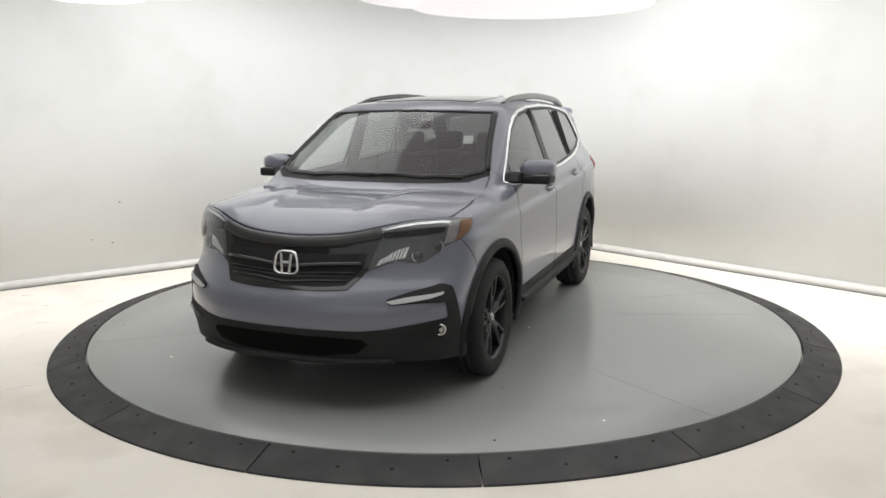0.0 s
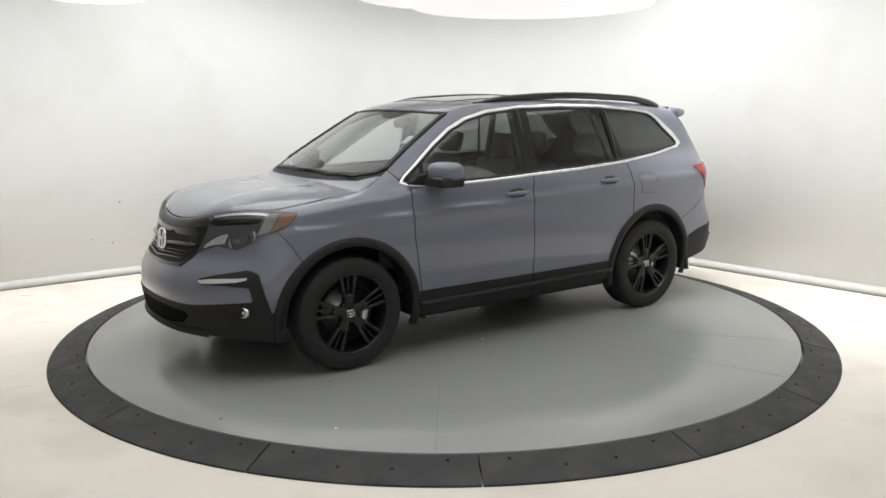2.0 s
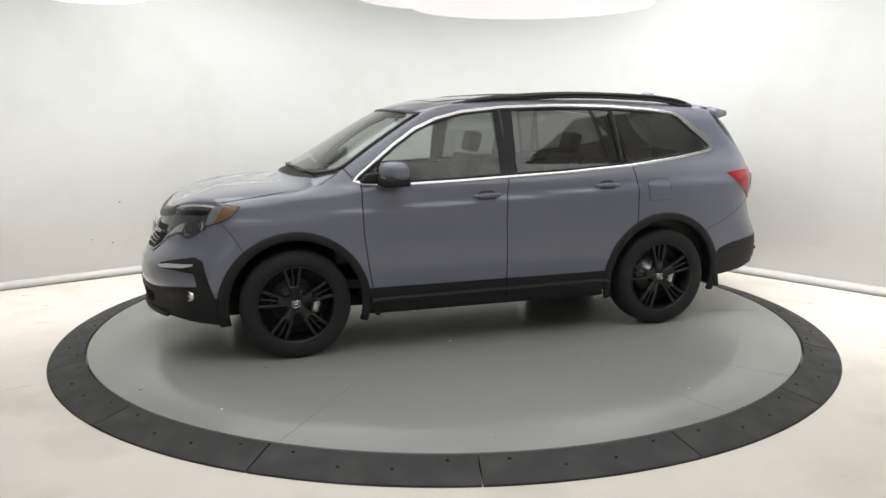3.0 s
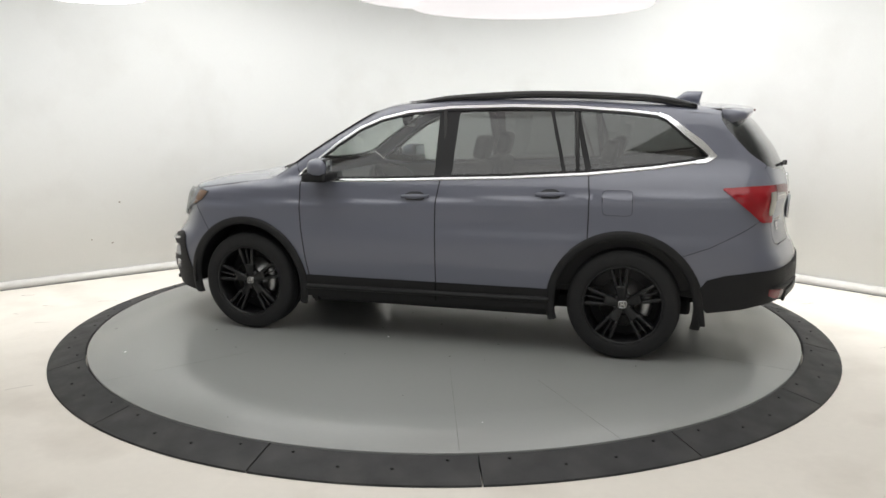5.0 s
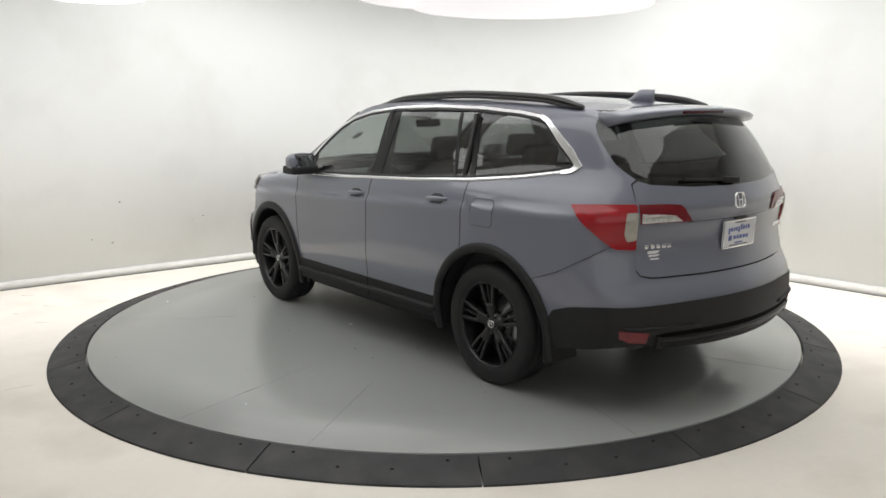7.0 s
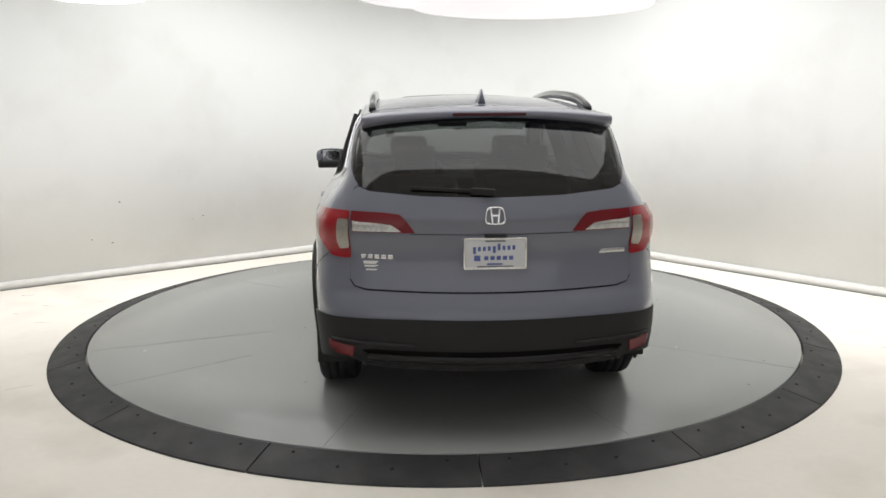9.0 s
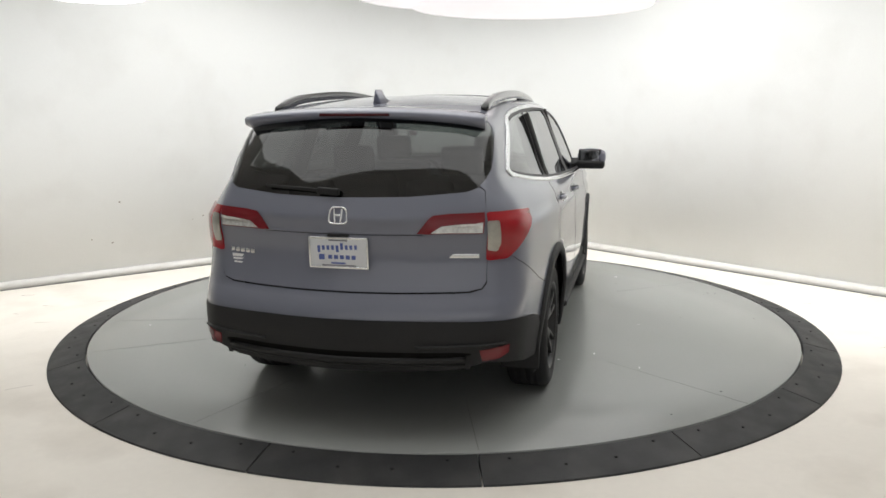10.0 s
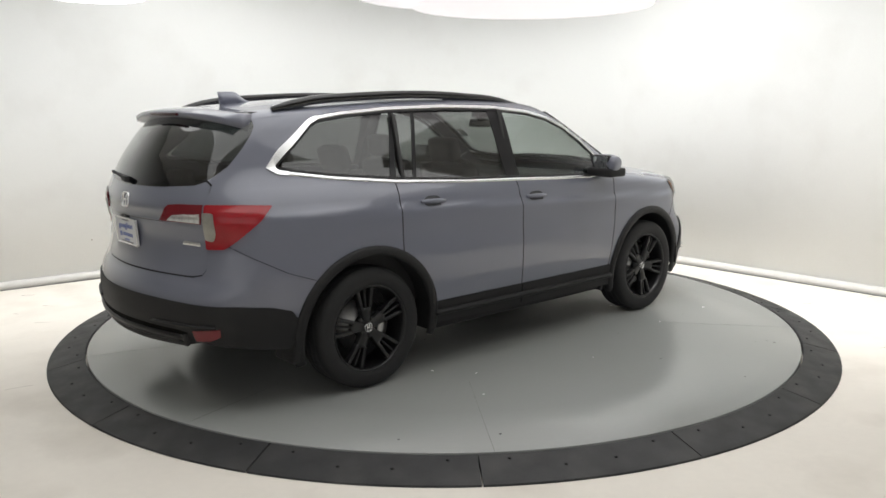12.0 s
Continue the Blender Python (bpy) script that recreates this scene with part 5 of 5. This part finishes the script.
    ribbon("fuel_flap_gap", flap, 0.005, DARK, car, belt, 0.0, 0.001, closed=True)
    panel("fuel_flap", flap, PAINT, car, belt, 0.05, lift=0.0015, thick=0.003)
    # crease under the handles, and the bumper seams
    ribbon("bumper_seam", belted([(1.872, 0.945), (1.81, 0.87), (1.735, 0.745)]), 0.003, DARK, car, belt, 0.001, 0.0008, both=True)
    ribbon("bumper_seam", belted([(-2.23, 0.95), (-2.10, 0.87), (-1.95, 0.79), (-1.765, 0.722)]), 0.003, DARK, car, belt, 0.001, 0.0008, both=True)
    for line in (SEAM_A, SEAM_B, SEAM_C):
        ribbon("door_gap", line, 0.0075, DARK, car, belt, 0.0004, 0.0004, both=True)
    ribbon("bonnet_gap", [from_top(x, y + 0.004) for x, y in HOOD_SIDE], 0.0026, DARK, car, belt, 0.0004, 0.0004, both=True)
    # fin aerial
    bm = bmesh.new()
    rows = []
    for i in range(9):
        t = i / 8
        x = -1.655 - 0.19 * t
        rise = min(1.0, t / 0.5)
        h = 0.008 + 0.058 * rise * rise * (3 - 2 * rise) + 0.014 * t
        w = 0.032 * (1 - 0.35 * t)
        zb = float(top([(x, 0)])[0][2]) - 0.004
        rows.append([bm.verts.new(q) for q in ((x, -w, zb), (x - 0.012 * t, -w * 0.35, zb + h * 0.6), (x - 0.02 * t, 0, zb + h), (x - 0.012 * t, w * 0.35, zb + h * 0.6), (x, w, zb))])
    for a, b in zip(rows, rows[1:]):
        for j in range(5):
            bm.faces.new((a[j], a[(j + 1) % 5], b[(j + 1) % 5], b[j]))
    bm.faces.new(rows[0]), bm.faces.new(rows[-1])
    bmesh.ops.recalc_face_normals(bm, faces=bm.faces)
    part("roof_aerial", bm, PAINT, car, "grey-blue fin aerial")
    # wipers at the windscreen's foot
    for y0, y1 in ((0.12, 0.66), (-0.45, 0.08)):
        a, b = top([(1.345 - 0.20 * abs(y1), y1)])[0], top([(1.335 - 0.10 * abs(y0), y0)])[0]
        bm = bmesh.new()
        d = Vector(b) - Vector(a)
        add_box(bm, 0, d.length, -0.006, 0.006, 0.0, 0.012, 0.003, Matrix.Translation(Vector(a) + Vector((0, 0, 0.006))) @ d.to_track_quat("X", "Z").to_matrix().to_4x4())
        part("wiper", bm, CLAD, car, "black windscreen wiper")


build_fittings()


def build_cabin():
    part("cabin_floor", box(-2.2, 1.05, -0.80, 0.80, 0.42, 0.50, 0.02), SEAT, car)
    for side in (1, -1):
        part("door_lining", box(-2.1, 0.92, side * 0.80 - 0.02, side * 0.80 + 0.02, 0.46, 1.175, 0.02), SEAT, car)
    dash = prism([(1.12, 0.60), (1.12, 1.14), (0.98, 1.165), (0.74, 1.135), (0.66, 1.07), (0.72, 0.80), (0.80, 0.60)], -0.80, 0.80, 0.02)
    part("dashboard", dash, SEAT, car)
    wheel = lathe([(0.165, 0.0), (0.172, 0.012), (0.185, 0.016), (0.197, 0.010), (0.200, 0.0), (0.193, -0.012), (0.180, -0.015), (0.168, -0.010)], 36, closed=True)
    add_box(wheel, -0.17, 0.17, -0.03, 0.03, -0.01, 0.01, 0.006)
    add_box(wheel, -0.06, 0.06, -0.16, 0.05, -0.012, 0.016, 0.008)
    bmesh.ops.transform(wheel, matrix=pose(0.50, 0.38, 1.06, 0, -66, 0) @ pose(0, 0, 0, 0, 0, 90), verts=wheel.verts)
    part("steering_wheel", wheel, SEAT, car)
    im = bmesh.new()
    add_box(im, -0.012, 0.012, -0.125, 0.125, -0.032, 0.032, 0.012, pose(0.42, 0.0, 1.555, 0, 15, 0))
    add_box(im, -0.03, 0.05, -0.02, 0.02, 0.02, 0.07, 0.008, pose(0.42, 0.0, 1.555, 0, 0, 0))
    part("inner_mirror", im, GLOSSBLACK, car)
    part("sensor_pod", box(0.40, 0.56, -0.09, 0.09, 1.60, 1.68, 0.02), GLOSSBLACK, car)
    part("windscreen_sticker", box(-0.001, 0.001, -0.035, 0.035, -0.05, 0.05, 0.0, pose(0.70, 0.52, 1.46, 0, -60, 12)), STICKER, car, "white paper sticker inside the windscreen")

    def seat(x, y, w, back_h, lean):
        s = new("seat")
        s.parent = car
        s.location = (x, y, 0.50)
        part("cushion", box(-0.25, 0.27, -w / 2, w / 2, 0.10, 0.27, 0.06), SEAT, s)
        part("backrest", box(-0.07, 0.07, -w / 2, w / 2, 0.0, back_h, 0.055, pose(-0.24, 0, 0.22, 0, -lean, 0)), SEAT, s)
        for hy in ((0.0,) if w < 0.8 else (-w * 0.30, w * 0.30)):
            part("headrest", box(-0.05, 0.05, -0.135, 0.135, back_h + 0.02, back_h + 0.20, 0.045, pose(-0.24, hy, 0.22, 0, -lean, 0)), SEAT, s)
        return s

    seat(0.10, 0.38, 0.52, 0.58, 14)
    seat(0.10, -0.38, 0.52, 0.58, 14)
    seat(-0.82, 0.36, 0.55, 0.56, 16)
    seat(-0.82, -0.36, 0.55, 0.56, 16)
    seat(-1.62, 0.0, 1.15, 0.40, 14)
    part("headliner", box(-2.05, 0.30, -0.60, 0.60, 1.655, 1.675, 0.008), SEAT, car)
    for x, lean, z1 in ((-0.15, -6, 1.66), (-1.08, -10, 1.64)):
        for side in (1, -1):
            a, b = Vector((x, side * 0.865, 1.15)), Vector((x + 0.04, side * 0.70, z1))
            d = b - a
            bm = bmesh.new()
            add_box(bm, 0, d.length, -0.05, 0.05, -0.012, 0.012, 0.008, Matrix.Translation(a) @ d.to_track_quat("X", "Y").to_matrix().to_4x4())
            part("pillar_lining", bm, SEAT, car)


build_cabin()
for child in car.children:
    child.location = child.location + Vector((CAR_X, CAR_Y, 0))

# hairline scratches and specks on the deck
def build_deck_marks():
    rng = random.Random(4)
    for a, r0, r1 in ((54.4, 1.72, 2.724), (126.5, 1.75, 2.724), (234.0, 1.7, 2.724), (308.3, 1.75, 2.724), (108.5, 1.42, 2.70), (163.3, 1.9, 2.724), (197.5, 2.0, 2.70)):
        bm = box(r0, r1, -0.0016, 0.0016, 0.0002, 0.0008, 0.0, pose(0, 0, 0, 0, 0, a))
        part("deck_seam", bm, SEAM, turntable, smooth=False)
    for i in range(46):
        r, a = 2.65 * math.sqrt(rng.random()), rng.random() * 6.283
        s = rng.uniform(0.004, 0.011)
        bm = lathe([(0.0005, 0.0016), (s * 0.6, 0.0014), (s, 0.0002)], 7)
        bmesh.ops.transform(bm, matrix=pose(r * math.cos(a), r * math.sin(a), 0, 0, 0, a * 50) @ Matrix.Diagonal((1, rng.uniform(0.4, 1.0), 1, 1)), verts=bm.verts)
        part("speck", bm, RUBBER if rng.random() < 0.8 else STICKER, turntable, smooth=False)


build_deck_marks()


def motions():
    seen = [(0.0, -111.04), (0.5, -119.78), (1.0, -128.36), (1.5, -136.82), (2.0, -145.38), (2.5, -153.95), (3.0, -162.66), (3.5, -171.27), (4.0, -179.86), (4.5, -188.40),
            (5.0, -196.93), (5.5, -205.53), (6.0, -214.19), (6.5, -222.80), (7.0, -231.46), (7.5, -240.2), (8.0, -248.97), (8.5, -257.75), (9.0, -266.45), (9.5, -275.1), (10.0, -283.86),
            (10.5, -292.61), (11.0, -301.33), (11.5, -310.05), (12.0, -318.70)]
    walk(car, [(t, pose(0, 0, 0, 0, 0, a)) for t, a in seen])
    walk(turntable, [(t, pose(0, 0, 0, 0, 0, a)) for t, a in seen])


motions()
